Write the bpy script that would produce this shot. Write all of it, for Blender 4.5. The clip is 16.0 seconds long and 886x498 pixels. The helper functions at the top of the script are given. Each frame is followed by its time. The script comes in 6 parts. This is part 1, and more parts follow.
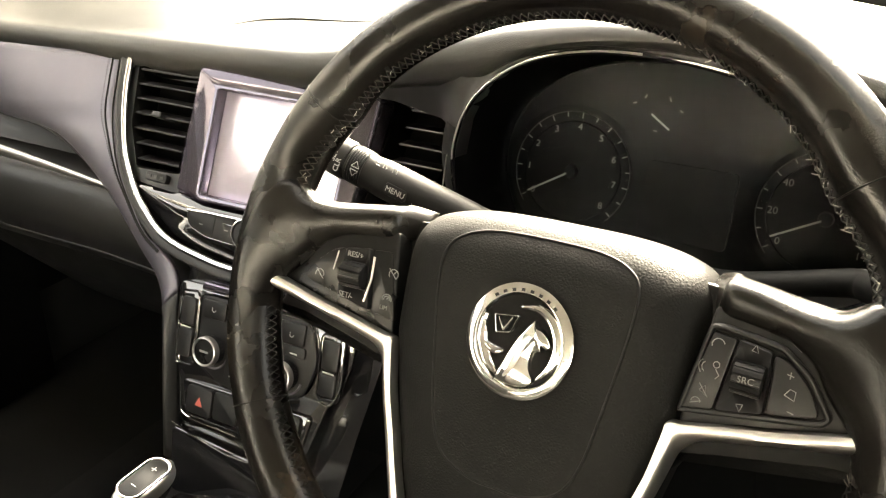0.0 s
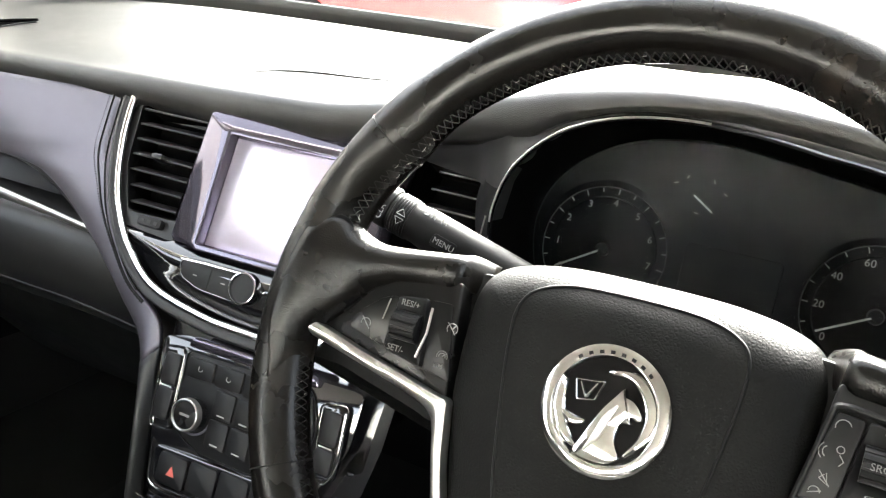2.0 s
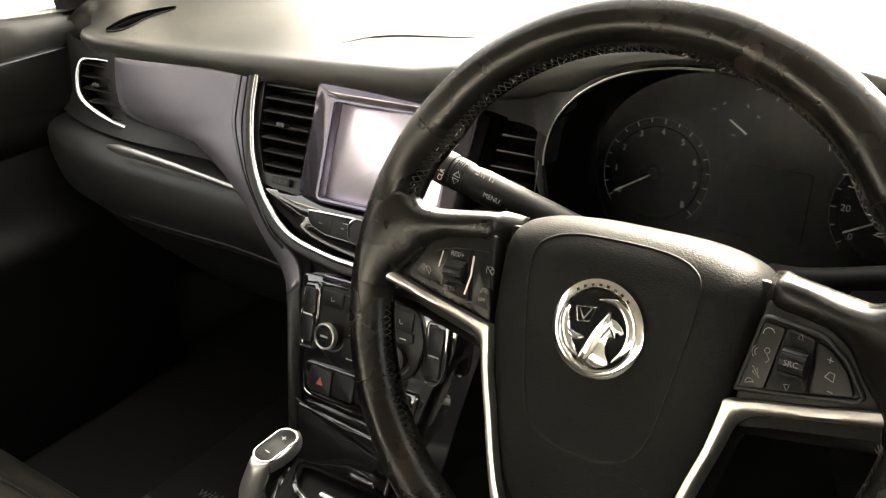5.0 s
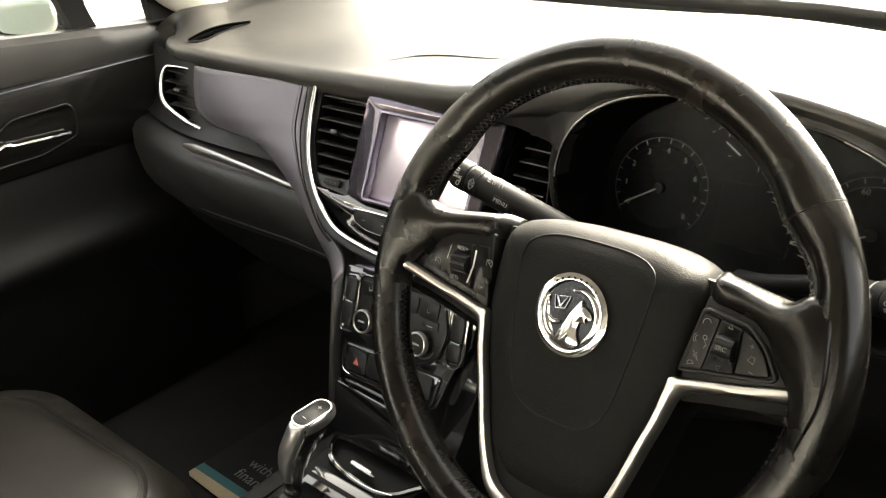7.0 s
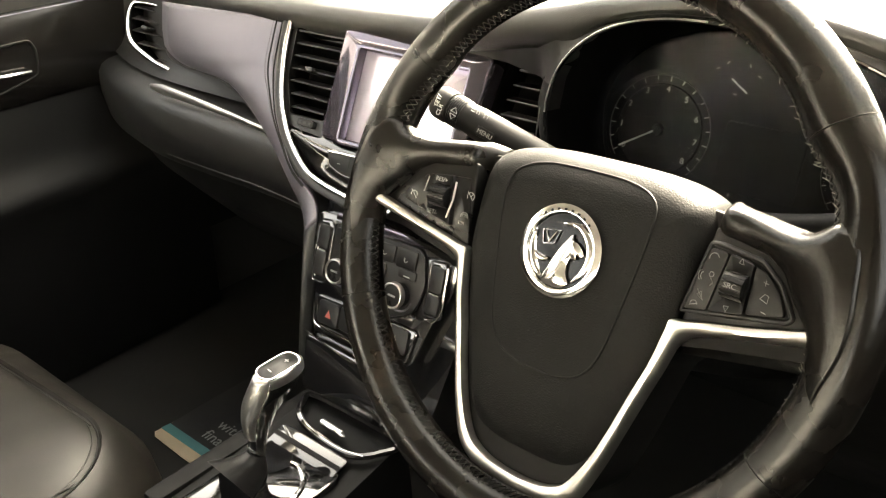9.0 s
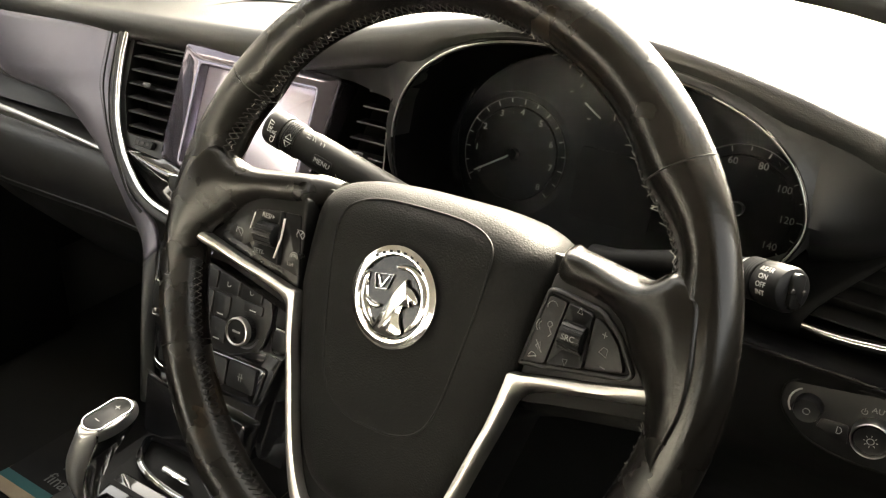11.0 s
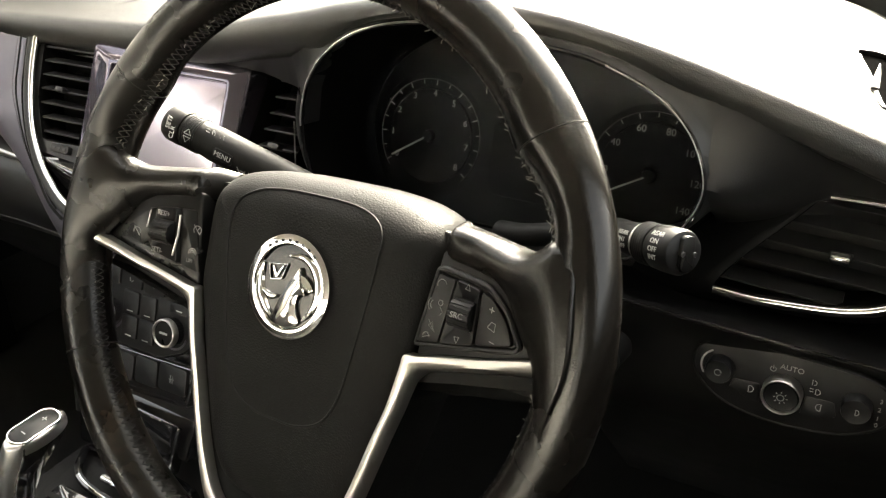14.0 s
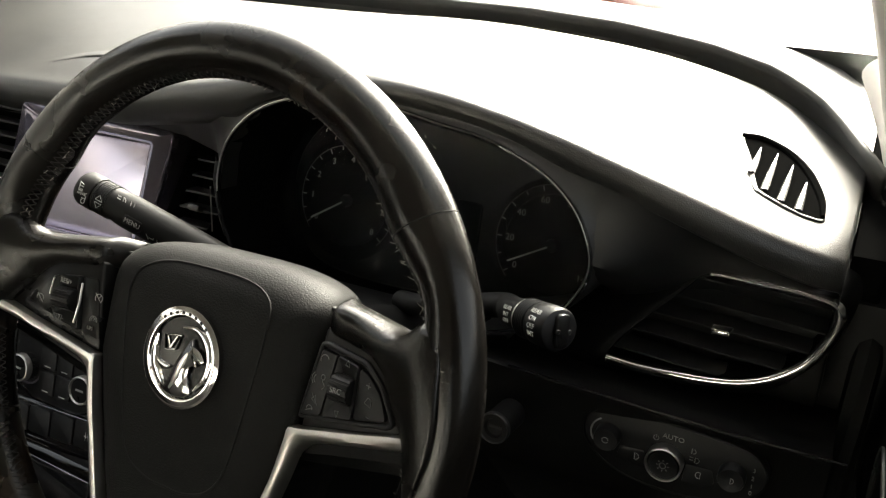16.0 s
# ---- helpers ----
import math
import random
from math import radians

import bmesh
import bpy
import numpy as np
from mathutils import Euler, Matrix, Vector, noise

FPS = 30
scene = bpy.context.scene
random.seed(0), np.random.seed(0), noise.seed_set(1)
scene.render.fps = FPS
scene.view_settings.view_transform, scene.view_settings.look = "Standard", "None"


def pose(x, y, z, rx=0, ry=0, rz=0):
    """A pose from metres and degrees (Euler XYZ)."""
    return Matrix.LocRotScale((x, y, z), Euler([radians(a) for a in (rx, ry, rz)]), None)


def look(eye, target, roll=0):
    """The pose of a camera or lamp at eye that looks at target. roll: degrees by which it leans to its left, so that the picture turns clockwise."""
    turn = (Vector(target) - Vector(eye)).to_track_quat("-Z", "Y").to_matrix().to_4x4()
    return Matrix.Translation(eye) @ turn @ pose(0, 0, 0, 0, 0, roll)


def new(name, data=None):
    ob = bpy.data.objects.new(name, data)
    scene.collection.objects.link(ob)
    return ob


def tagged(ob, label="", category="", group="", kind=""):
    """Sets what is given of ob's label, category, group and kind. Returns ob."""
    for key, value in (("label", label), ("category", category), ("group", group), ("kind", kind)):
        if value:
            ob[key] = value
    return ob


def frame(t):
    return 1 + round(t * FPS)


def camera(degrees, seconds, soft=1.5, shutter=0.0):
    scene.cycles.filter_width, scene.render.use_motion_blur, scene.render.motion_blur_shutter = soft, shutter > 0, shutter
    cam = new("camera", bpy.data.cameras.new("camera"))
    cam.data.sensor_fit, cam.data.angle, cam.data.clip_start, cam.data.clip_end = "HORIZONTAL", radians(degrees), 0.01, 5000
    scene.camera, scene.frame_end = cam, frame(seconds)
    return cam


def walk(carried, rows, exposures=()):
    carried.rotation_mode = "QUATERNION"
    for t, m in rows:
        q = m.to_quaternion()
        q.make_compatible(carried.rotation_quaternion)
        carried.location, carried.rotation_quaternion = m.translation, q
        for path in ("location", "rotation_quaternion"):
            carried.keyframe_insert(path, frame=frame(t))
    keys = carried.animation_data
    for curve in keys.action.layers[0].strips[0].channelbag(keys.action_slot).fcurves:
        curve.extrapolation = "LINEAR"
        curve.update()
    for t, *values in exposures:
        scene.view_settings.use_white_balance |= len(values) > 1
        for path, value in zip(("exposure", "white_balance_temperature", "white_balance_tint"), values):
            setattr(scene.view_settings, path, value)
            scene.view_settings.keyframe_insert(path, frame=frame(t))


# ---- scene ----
cam = camera(54.5, 16.0, 1.2)
PATH = [
    (0, (0.1423, -0.3415, 1.1996), (-0.7311, 1.235, 0.3326), 0.03),
    (0.5, (0.0875, -0.3909, 1.1792), (-0.7903, 1.2272, 0.3973), 1.68),
    (1, (0.0793, -0.3733, 1.1689), (-0.763, 1.2952, 0.4572), 3.27),
    (1.5, (0.0732, -0.3522, 1.1567), (-0.7341, 1.3506, 0.4871), 5.33),
    (2, (0.0705, -0.3412, 1.1543), (-0.735, 1.3713, 0.5073), 6.13),
    (2.5, (0.0701, -0.3392, 1.155), (-0.7496, 1.3598, 0.4905), 4.82),
    (3, (0.0767, -0.3451, 1.164), (-0.7722, 1.3016, 0.4105), 2.29),
    (3.5, (0.0819, -0.3471, 1.1669), (-0.8166, 1.2274, 0.3223), 0.19),
    (3.7, (0.0829, -0.3479, 1.1678), (-0.8502, 1.1894, 0.2926), -0.87),
    (5.8, (0.2502, -0.4285, 1.2736), (-0.8612, 0.9817, 0.3926), -2.76),
    (6, (0.2589, -0.4326, 1.2736), (-0.8676, 0.9714, 0.4019), -2.29),
    (6.5, (0.2692, -0.4425, 1.2721), (-0.898, 0.9323, 0.4076), -2.42),
    (7, (0.2761, -0.4443, 1.2736), (-0.9229, 0.9053, 0.4127), -3.13),
    (7.5, (0.2818, -0.45, 1.2757), (-0.9319, 0.8929, 0.4252), -3.70),
    (8, (0.2788, -0.4629, 1.2697), (-0.9404, 0.8796, 0.4264), -3.81),
    (8.5, (0.2593, -0.4471, 1.2476), (-0.9464, 0.8984, 0.3899), -2.96),
    (9, (0.2498, -0.4069, 1.2174), (-0.9085, 0.9435, 0.3037), -1.52),
    (9.5, (0.2416, -0.3692, 1.2063), (-0.8276, 1.0356, 0.2663), -0.22),
    (10, (0.2466, -0.3475, 1.2096), (-0.7299, 1.1362, 0.2903), 1.67),
    (10.2, (0.2459, -0.3436, 1.2126), (-0.7217, 1.1513, 0.302), 1.67),
    (12.3, (0.2547, -0.3413, 1.2176), (-0.6958, 1.1718, 0.3193), 0.92),
    (12.5, (0.2577, -0.3423, 1.2186), (-0.6966, 1.1662, 0.3165), 0.40),
    (13, (0.2685, -0.3307, 1.2088), (-0.6875, 1.1659, 0.2889), -0.74),
    (13.5, (0.2687, -0.3308, 1.211), (-0.6913, 1.1557, 0.2788), -1.25),
    (14, (0.2821, -0.3171, 1.21), (-0.6113, 1.2143, 0.2844), -1.46),
    (14.5, (0.3094, -0.2889, 1.2222), (-0.4388, 1.3405, 0.3361), -1.45),
    (15, (0.3193, -0.2859, 1.2204), (-0.3868, 1.3666, 0.3427), -1.40),
    (15.5, (0.3184, -0.2913, 1.2199), (-0.3943, 1.3573, 0.3401), -1.24),
    (16, (0.3233, -0.3071, 1.2366), (-0.5087, 1.3067, 0.3979), 0.69),
]
EXPOSURES = [
    (0.0, 4.65, 8200, 4), (1.0, 4.65, 7600, 4), (2.0, 4.65, 6500, 4), (2.5, 4.1, 6700, 4), (3.0, 3.35, 7700, 4), (3.5, 3.5, 8000, 4), (6.0, 4.0, 7600, 4), (8.0, 4.05, 7600, 4), (9.0, 4.7, 8100, 4), (9.5, 5.0, 8200, 4),
    (10.0, 4.75, 8100, 4), (12.5, 4.0, 7550, 4), (13.5, 4.1, 7700, 4), (14.0, 4.1, 7500, 4), (14.5, 3.3, 7150, 3), (15.0, 3.0, 7100, 3), (16.0, 3.0, 7100, 3),
]
walk(cam, [(t, look(eye, target, roll)) for t, eye, target, roll in PATH], EXPOSURES)

# ---- light ----
SUN_AZ, SUN_EL = radians(-5), radians(29)      # almost straight ahead of the car
world = bpy.data.worlds.new("sky")
scene.world = world
world.use_nodes = True
wn = world.node_tree.nodes
sky = wn.new("ShaderNodeTexSky")
sky.sky_type, sky.sun_disc = "NISHITA", False
sky.sun_elevation, sky.sun_rotation = SUN_EL, SUN_AZ
sky.air_density, sky.dust_density, sky.ozone_density = 0.4, 6.0, 0.3
haze = wn.new("ShaderNodeHueSaturation")            # a hazy, almost white sky
haze.inputs["Saturation"].default_value = 0.35
world.node_tree.links.new(sky.outputs[0], haze.inputs["Color"])
world.node_tree.links.new(haze.outputs[0], wn["Background"].inputs[0])
wn["Background"].inputs[1].default_value = 0.15
sun = new("sun", bpy.data.lights.new("sun", "SUN"))
sun.data.energy, sun.data.angle, sun.data.color = 2.4, radians(16), (1.0, 0.96, 0.9)
sun.matrix_world = look(Vector((math.sin(SUN_AZ) * 5, math.cos(SUN_AZ) * 5, math.tan(SUN_EL) * 5)), (0, 0, 0))

# ---- materials ----
def mat(name, base, rough=0.5, metal=0.0, var=0.15, scale=40.0, bump=0.0, bump_scale=900.0, kind="noise", coat=0.0, spec=0.5, rvar=0.1, emit=None, tint=None):
    """A surface with colour and gloss that vary at two scales and a fine relief."""
    m = bpy.data.materials.new(name)
    m.use_nodes = True
    nt = m.node_tree
    N, L = nt.nodes, nt.links
    b = N["Principled BSDF"]
    b.inputs["Metallic"].default_value = metal
    b.inputs["Coat Weight"].default_value = coat
    b.inputs["Coat Roughness"].default_value = 0.04
    b.inputs["Specular IOR Level"].default_value = spec
    if tint:
        b.inputs["Specular Tint"].default_value = (*tint, 1)
        b.inputs["Coat Tint"].default_value = (*tint, 1)
    tc = N.new("ShaderNodeTexCoord")
    n1 = N.new("ShaderNodeTexNoise")
    n1.inputs["Scale"].default_value, n1.inputs["Detail"].default_value = scale, 5
    n2 = N.new("ShaderNodeTexNoise")
    n2.inputs["Scale"].default_value, n2.inputs["Detail"].default_value = scale * 0.12, 3
    mix = N.new("ShaderNodeMath")
    mix.operation = "ADD"
    for i, n in enumerate((n1, n2)):
        L.new(tc.outputs["Object"], n.inputs["Vector"])
        L.new(n.outputs["Fac"], mix.inputs[i])
    ramp = N.new("ShaderNodeMapRange")
    ramp.inputs["From Min"].default_value, ramp.inputs["From Max"].default_value = 0.6, 1.4
    ramp.inputs["To Min"].default_value, ramp.inputs["To Max"].default_value = 1 - var, 1 + var
    L.new(mix.outputs[0], ramp.inputs["Value"])
    col = N.new("ShaderNodeMix")
    col.data_type, col.blend_type = "RGBA", "MULTIPLY"
    col.inputs[0].default_value = 1.0
    col.inputs[6].default_value = (*base, 1)
    L.new(ramp.outputs[0], col.inputs[7])
    L.new(col.outputs[2], b.inputs["Base Color"])
    rr = N.new("ShaderNodeMapRange")
    rr.inputs["From Min"].default_value, rr.inputs["From Max"].default_value = 0.6, 1.4
    rr.inputs["To Min"].default_value, rr.inputs["To Max"].default_value = max(rough * (1 - rvar), 0.02), rough * (1 + rvar)
    L.new(mix.outputs[0], rr.inputs["Value"])
    L.new(rr.outputs[0], b.inputs["Roughness"])
    if bump:
        bp = N.new("ShaderNodeBump")
        bp.inputs["Strength"].default_value, bp.inputs["Distance"].default_value = bump, 0.0006
        if kind == "grain":
            t = N.new("ShaderNodeTexVoronoi")
            t.feature = "DISTANCE_TO_EDGE"
            t.inputs["Scale"].default_value = bump_scale
            out = t.outputs["Distance"]
        else:
            t = N.new("ShaderNodeTexNoise")
            t.inputs["Scale"].default_value, t.inputs["Detail"].default_value = bump_scale, 3
            out = t.outputs["Fac"]
        L.new(tc.outputs["Object"], t.inputs["Vector"])
        L.new(out, bp.inputs["Height"])
        L.new(bp.outputs[0], b.inputs["Normal"])
    if emit:
        b.inputs["Emission Color"].default_value, b.inputs["Emission Strength"].default_value = (*emit[0], 1), emit[1]
    return m


def glass(name, gloss=0.06, tint=(1, 1, 1), rough=0.02):
    m = bpy.data.materials.new(name)
    m.use_nodes = True
    N, L = m.node_tree.nodes, m.node_tree.links
    N.remove(N["Principled BSDF"])
    tr, gl, mx = N.new("ShaderNodeBsdfTransparent"), N.new("ShaderNodeBsdfGlossy"), N.new("ShaderNodeMixShader")
    tr.inputs[0].default_value = (*tint, 1)
    gl.inputs["Roughness"].default_value = rough
    mx.inputs[0].default_value = gloss
    L.new(tr.outputs[0], mx.inputs[1])
    L.new(gl.outputs[0], mx.inputs[2])
    L.new(mx.outputs[0], N["Material Output"].inputs[0])
    return m


DASH = mat("grained dash plastic", (0.016, 0.0155, 0.0145), 0.36, bump=0.5, bump_scale=700, kind="grain", var=0.1)
BLACK = mat("matt black plastic", (0.008, 0.008, 0.008), 0.45, bump=0.15, bump_scale=900, var=0.12)
DEEP = mat("deep black plastic", (0.004, 0.004, 0.004), 0.6, var=0.1, spec=0.2)
PIANO = mat("gloss black plastic", (0.008, 0.008, 0.009), 0.06, var=0.1, rvar=0.4, scale=15, coat=0.8, spec=0.8)
SATIN = mat("satin graphite plastic", (0.120, 0.113, 0.135), 0.40, metal=0.6, var=0.08, bump=0.08, bump_scale=1200)
LEATHER = mat("worn black leather", (0.0055, 0.0048, 0.0042), 0.25, spec=0.30, var=0.3, scale=28, bump=0.16, bump_scale=700, kind="grain", rvar=0.6)
SPOKE = mat("less worn black leather", (0.006, 0.0054, 0.0048), 0.28, spec=0.30, var=0.3, scale=28, bump=0.22, bump_scale=700, kind="grain", rvar=0.4)
PAD = mat("grained black hub cover", (0.0065, 0.0064, 0.0062), 0.58, var=0.12, spec=0.11, bump=0.5, bump_scale=560, kind="grain")
SEAT = mat("black seat leather", (0.008, 0.0073, 0.0063), 0.40, spec=0.22, var=0.2, scale=30, bump=0.2, bump_scale=500, kind="grain", rvar=0.2)
SILVER = mat("satin silver paint", (0.54, 0.525, 0.50), 0.32, metal=0.95, var=0.06, scale=200)
CHROME = mat("polished chrome", (0.80, 0.79, 0.77), 0.08, metal=1.0, var=0.05, rvar=0.5)
BUTTON = mat("button plastic", (0.008, 0.008, 0.0085), 0.42, spec=0.25, var=0.1, bump=0.05)
WHITE = mat("white print", (0.46, 0.46, 0.44), 0.6, var=0.05)
MARK = mat("grey switch print", (0.28, 0.28, 0.27), 0.6, var=0.05)
STALK = mat("satin stalk plastic", (0.010, 0.0095, 0.009), 0.55, spec=0.22, var=0.15, bump=0.05)
DIM = mat("unlit dial print", (0.22, 0.22, 0.21), 0.6, var=0.05)
SLAT = mat("dark slat plastic", (0.011, 0.011, 0.011), 0.34, var=0.1)
SOFT = mat("grained grey door padding", (0.036, 0.035, 0.033), 0.62, var=0.15, spec=0.3, bump=0.45, bump_scale=420, kind="grain")
RED = mat("red print", (0.5, 0.10, 0.08), 0.5, var=0.05)
# Pale lilac metallic base puts the dark display's bright reflection into the colour.
SCREEN = mat("display glass in reflection lilac", (0.62, 0.57, 0.66), 0.22, metal=0.65, var=0.04, coat=0.0, spec=1.0, tint=(0.93, 0.86, 1.0))
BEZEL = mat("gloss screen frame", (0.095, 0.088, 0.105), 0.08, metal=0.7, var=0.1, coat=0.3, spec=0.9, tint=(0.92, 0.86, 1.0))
COTTON = mat("frayed pale thread", (0.30, 0.285, 0.26), 0.8, var=0.3, scale=300)
THREAD = mat("dark grey thread", (0.013, 0.0125, 0.012), 0.6, var=0.3, scale=300)
CARPET = mat("black carpet", (0.012, 0.012, 0.011), 0.95, var=0.4, scale=300, bump=0.9, bump_scale=600)
LINER = mat("light grey headliner cloth", (0.42, 0.40, 0.37), 0.9, var=0.06, scale=200, bump=0.3, bump_scale=900)
WALLS = mat("dark grey trim", (0.05, 0.048, 0.045), 0.7, var=0.1)
GLASS = glass("clear window glass", 0.05)
# Rough gloss adds a veil over the dials in place of sun glare.
LENS = glass("hazed lens plastic", 0.018, rough=0.6)
SWITCH = mat("semi-gloss black plastic", (0.006, 0.006, 0.006), 0.28, var=0.1, spec=0.22)
INLAY = mat("gloss door inlay", (0.006, 0.0055, 0.005), 0.16, var=0.2, spec=0.4, rvar=0.4)
CHANNEL = mat("mottled grey channel plastic", (0.055, 0.054, 0.051), 0.6, var=0.2, scale=25, bump=0.2, bump_scale=300)
FIELD = mat("gloss black enamel", (0.004, 0.004, 0.0045), 0.12, var=0.05, spec=0.25)
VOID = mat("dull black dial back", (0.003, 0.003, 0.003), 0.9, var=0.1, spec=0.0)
SHELL = mat("bright satin metal", (0.66, 0.64, 0.61), 0.33, metal=1.0, var=0.05, rvar=0.3)
MIRROR = mat("mirror", (0.9, 0.9, 0.9), 0.02, metal=1.0, var=0.01)


def worn(m, colour, scale, lo, hi):
    """Rubbed patches of another colour on a surface."""
    N, L = m.node_tree.nodes, m.node_tree.links
    b = N["Principled BSDF"]
    old = b.inputs["Base Color"].links[0].from_socket
    tc, n, r, mx = N.new("ShaderNodeTexCoord"), N.new("ShaderNodeTexNoise"), N.new("ShaderNodeMapRange"), N.new("ShaderNodeMix")
    n.inputs["Scale"].default_value, n.inputs["Detail"].default_value, n.inputs["Roughness"].default_value = scale, 6, 0.65
    r.inputs["From Min"].default_value, r.inputs["From Max"].default_value = lo, hi
    mx.data_type = "RGBA"
    mx.inputs[7].default_value = (*colour, 1)
    L.new(tc.outputs["Object"], n.inputs["Vector"])
    L.new(n.outputs["Fac"], r.inputs["Value"])
    L.new(r.outputs[0], mx.inputs[0])
    L.new(old, mx.inputs[6])
    L.new(mx.outputs[2], b.inputs["Base Color"])


worn(SPOKE, (0.035, 0.027, 0.020), 30, 0.58, 0.82)
worn(LEATHER, (0.045, 0.031, 0.020), 22, 0.58, 0.84)
worn(DASH, (0.036, 0.034, 0.030), 9, 0.50, 0.85)
worn(SEAT, (0.022, 0.019, 0.016), 12, 0.50, 0.80)

# ---- tools ----
def mesh(name, verts, faces, material, smooth=True, angle=38):
    me = bpy.data.meshes.new(name)
    me.from_pydata([tuple(v) for v in verts], [], faces)
    bm = bmesh.new()
    bm.from_mesh(me)
    bmesh.ops.recalc_face_normals(bm, faces=bm.faces)
    bm.to_mesh(me)
    bm.free()
    me.materials.append(material)
    if smooth:
        me.shade_smooth()
        me.set_sharp_from_angle(angle=radians(angle))
    return me


def thing(name, label, category, m=None, group="", kind=""):
    ob = new(name)
    ob.empty_display_size = 0.02
    if m is not None:
        ob.matrix_world = m
    return tagged(ob, label, category, group, kind)


def part(name, shape, material, parent, label="", m=None):
    """shape: (verts, faces) in the parent's own space."""
    ob = new(name, mesh(name, *shape, material))
    ob.parent = parent
    if m is not None:
        ob.matrix_basis = m
    return tagged(ob, label)


def solo(name, shape, material, label, category, kind="", m=None, group=""):
    ob = new(name, mesh(name, *shape, material))
    if m is not None:
        ob.matrix_world = m
    return tagged(ob, label, category, group, kind)


def plane(x, y, z, lean):
    """A frame whose own x is the car's x, whose y climbs the leaning face, and whose z stands out from it towards the seats."""
    r = radians(lean)
    return Matrix(((1, 0, 0, x), (0, math.sin(r), -math.cos(r), y), (0, math.cos(r), math.sin(r), z), (0, 0, 0, 1)))


def spl(pts, n=8, closed=False):
    """A smooth line through the points (Catmull-Rom)."""
    P = [np.array(p, float) for p in pts]
    k = len(P)
    out = []
    for i in range(k if closed else k - 1):
        if closed:
            a, b, c, d = P[i - 1], P[i], P[(i + 1) % k], P[(i + 2) % k]
        else:
            b, c = P[i], P[i + 1]
            a = P[i - 1] if i else 2 * b - c
            d = P[i + 2] if i + 2 < k else 2 * c - b
        for j in range(n):
            t = j / n
            out.append(0.5 * (2 * b + (c - a) * t + (2 * a - 5 * b + 4 * c - d) * t * t + (3 * b - a - 3 * c + d) * t ** 3))
    if not closed:
        out.append(P[-1])
    return out


def rounded(w, h, r, n=5, cx=0.0, cy=0.0):
    """A rounded rectangle as an outline."""
    out = []
    for sx, sy, a0 in ((1, 1, 0), (-1, 1, 90), (-1, -1, 180), (1, -1, 270)):
        for i in range(n + 1):
            a = radians(a0 + 90 * i / n)
            out.append((cx + sx * (w / 2 - r) + r * math.cos(a), cy + sy * (h / 2 - r) + r * math.sin(a)))
    return out


def corner(pts, r, n=4):
    """A polygon with its corners rounded by r."""
    out, k = [], len(pts)
    for i in range(k):
        p, a, b = (Vector(pts[j % k][:2]) for j in (i, i - 1, i + 1))
        u, v = (a - p), (b - p)
        d = min(r, 0.45 * u.length, 0.45 * v.length)
        s, e = p + u.normalized() * d, p + v.normalized() * d
        for j in range(n + 1):
            t = j / n
            out.append(tuple(s * (1 - t) ** 2 + p * 2 * t * (1 - t) + e * t * t))
    return out


def inset(outline, d):
    P = np.array([p[:2] for p in outline], float)
    area = 0.5 * np.sum(P[:, 0] * np.roll(P[:, 1], -1) - P[:, 1] * np.roll(P[:, 0], -1))
    t = np.roll(P, -1, 0) - np.roll(P, 1, 0)
    t /= np.maximum(np.linalg.norm(t, axis=1), 1e-9)[:, None]
    nrm = np.stack([-t[:, 1], t[:, 0]], 1) * (1 if area > 0 else -1)
    return P + nrm * d


def prism(outline, z0, z1, bevel=0.001, dome=0.0):
    """A plate of that outline from z0 to z1 with a rounded front edge."""
    P = np.array([p[:2] for p in outline], float)
    k = len(P)
    rings = [(P, z0), (P, z1 - bevel)]
    if bevel:
        rings += [(inset(outline, bevel * 0.3), z1 - bevel * 0.3), (inset(outline, bevel), z1)]
    V = [(x, y, z) for ring, z in rings for x, y in ring]
    F = [(r * k + i, r * k + (i + 1) % k, (r + 1) * k + (i + 1) % k, (r + 1) * k + i) for r in range(len(rings) - 1) for i in range(k)]
    F.append(tuple(range(k))[::-1])
    last = (len(rings) - 1) * k
    if dome:
        c = rings[-1][0].mean(0)
        V.append((c[0], c[1], z1 + dome))
        F += [(last + i, last + (i + 1) % k, len(V) - 1) for i in range(k)]
    else:
        F.append(tuple(last + i for i in range(k)))
    return V, F


def frame_ring(outline, width, z0, z1, bevel=0.001):
    """A frame that follows the outline, that wide inwards."""
    a, k = np.array([p[:2] for p in outline], float), len(outline)
    b = inset(outline, width)
    ai, bi = inset(outline, bevel), inset(outline, width - bevel)
    rings = [(a, z0), (a, z1 - bevel), (ai, z1), (bi, z1), (b, z1 - bevel), (b, z0)]
    V = [(x, y, z) for ring, z in rings for x, y in ring]
    n = len(rings)
    F = [(r * k + i, r * k + (i + 1) % k, ((r + 1) % n) * k + (i + 1) % k, ((r + 1) % n) * k + i) for r in range(n) for i in range(k)]
    return V, F


def lathe(profile, n=32, ring=False):
    """A turned body round its own z, from (radius, height)."""
    V, F, k = [], [], len(profile)
    for i in range(n):
        a = 2 * math.pi * i / n
        V += [(r * math.cos(a), r * math.sin(a), z) for r, z in profile]
    for i in range(n):
        j = (i + 1) % n
        F += [(i * k + q, j * k + q, j * k + q + 1, i * k + q + 1) for q in range(k - 1)]
    if ring:
        F += [(i * k + k - 1, ((i + 1) % n) * k + k - 1, ((i + 1) % n) * k, i * k) for i in range(n)]
        return V, F
    if profile[0][0] > 1e-6:
        F.append(tuple(i * k for i in range(n)))
    if profile[-1][0] > 1e-6:
        F.append(tuple(i * k + k - 1 for i in range(n))[::-1])
    return V, F


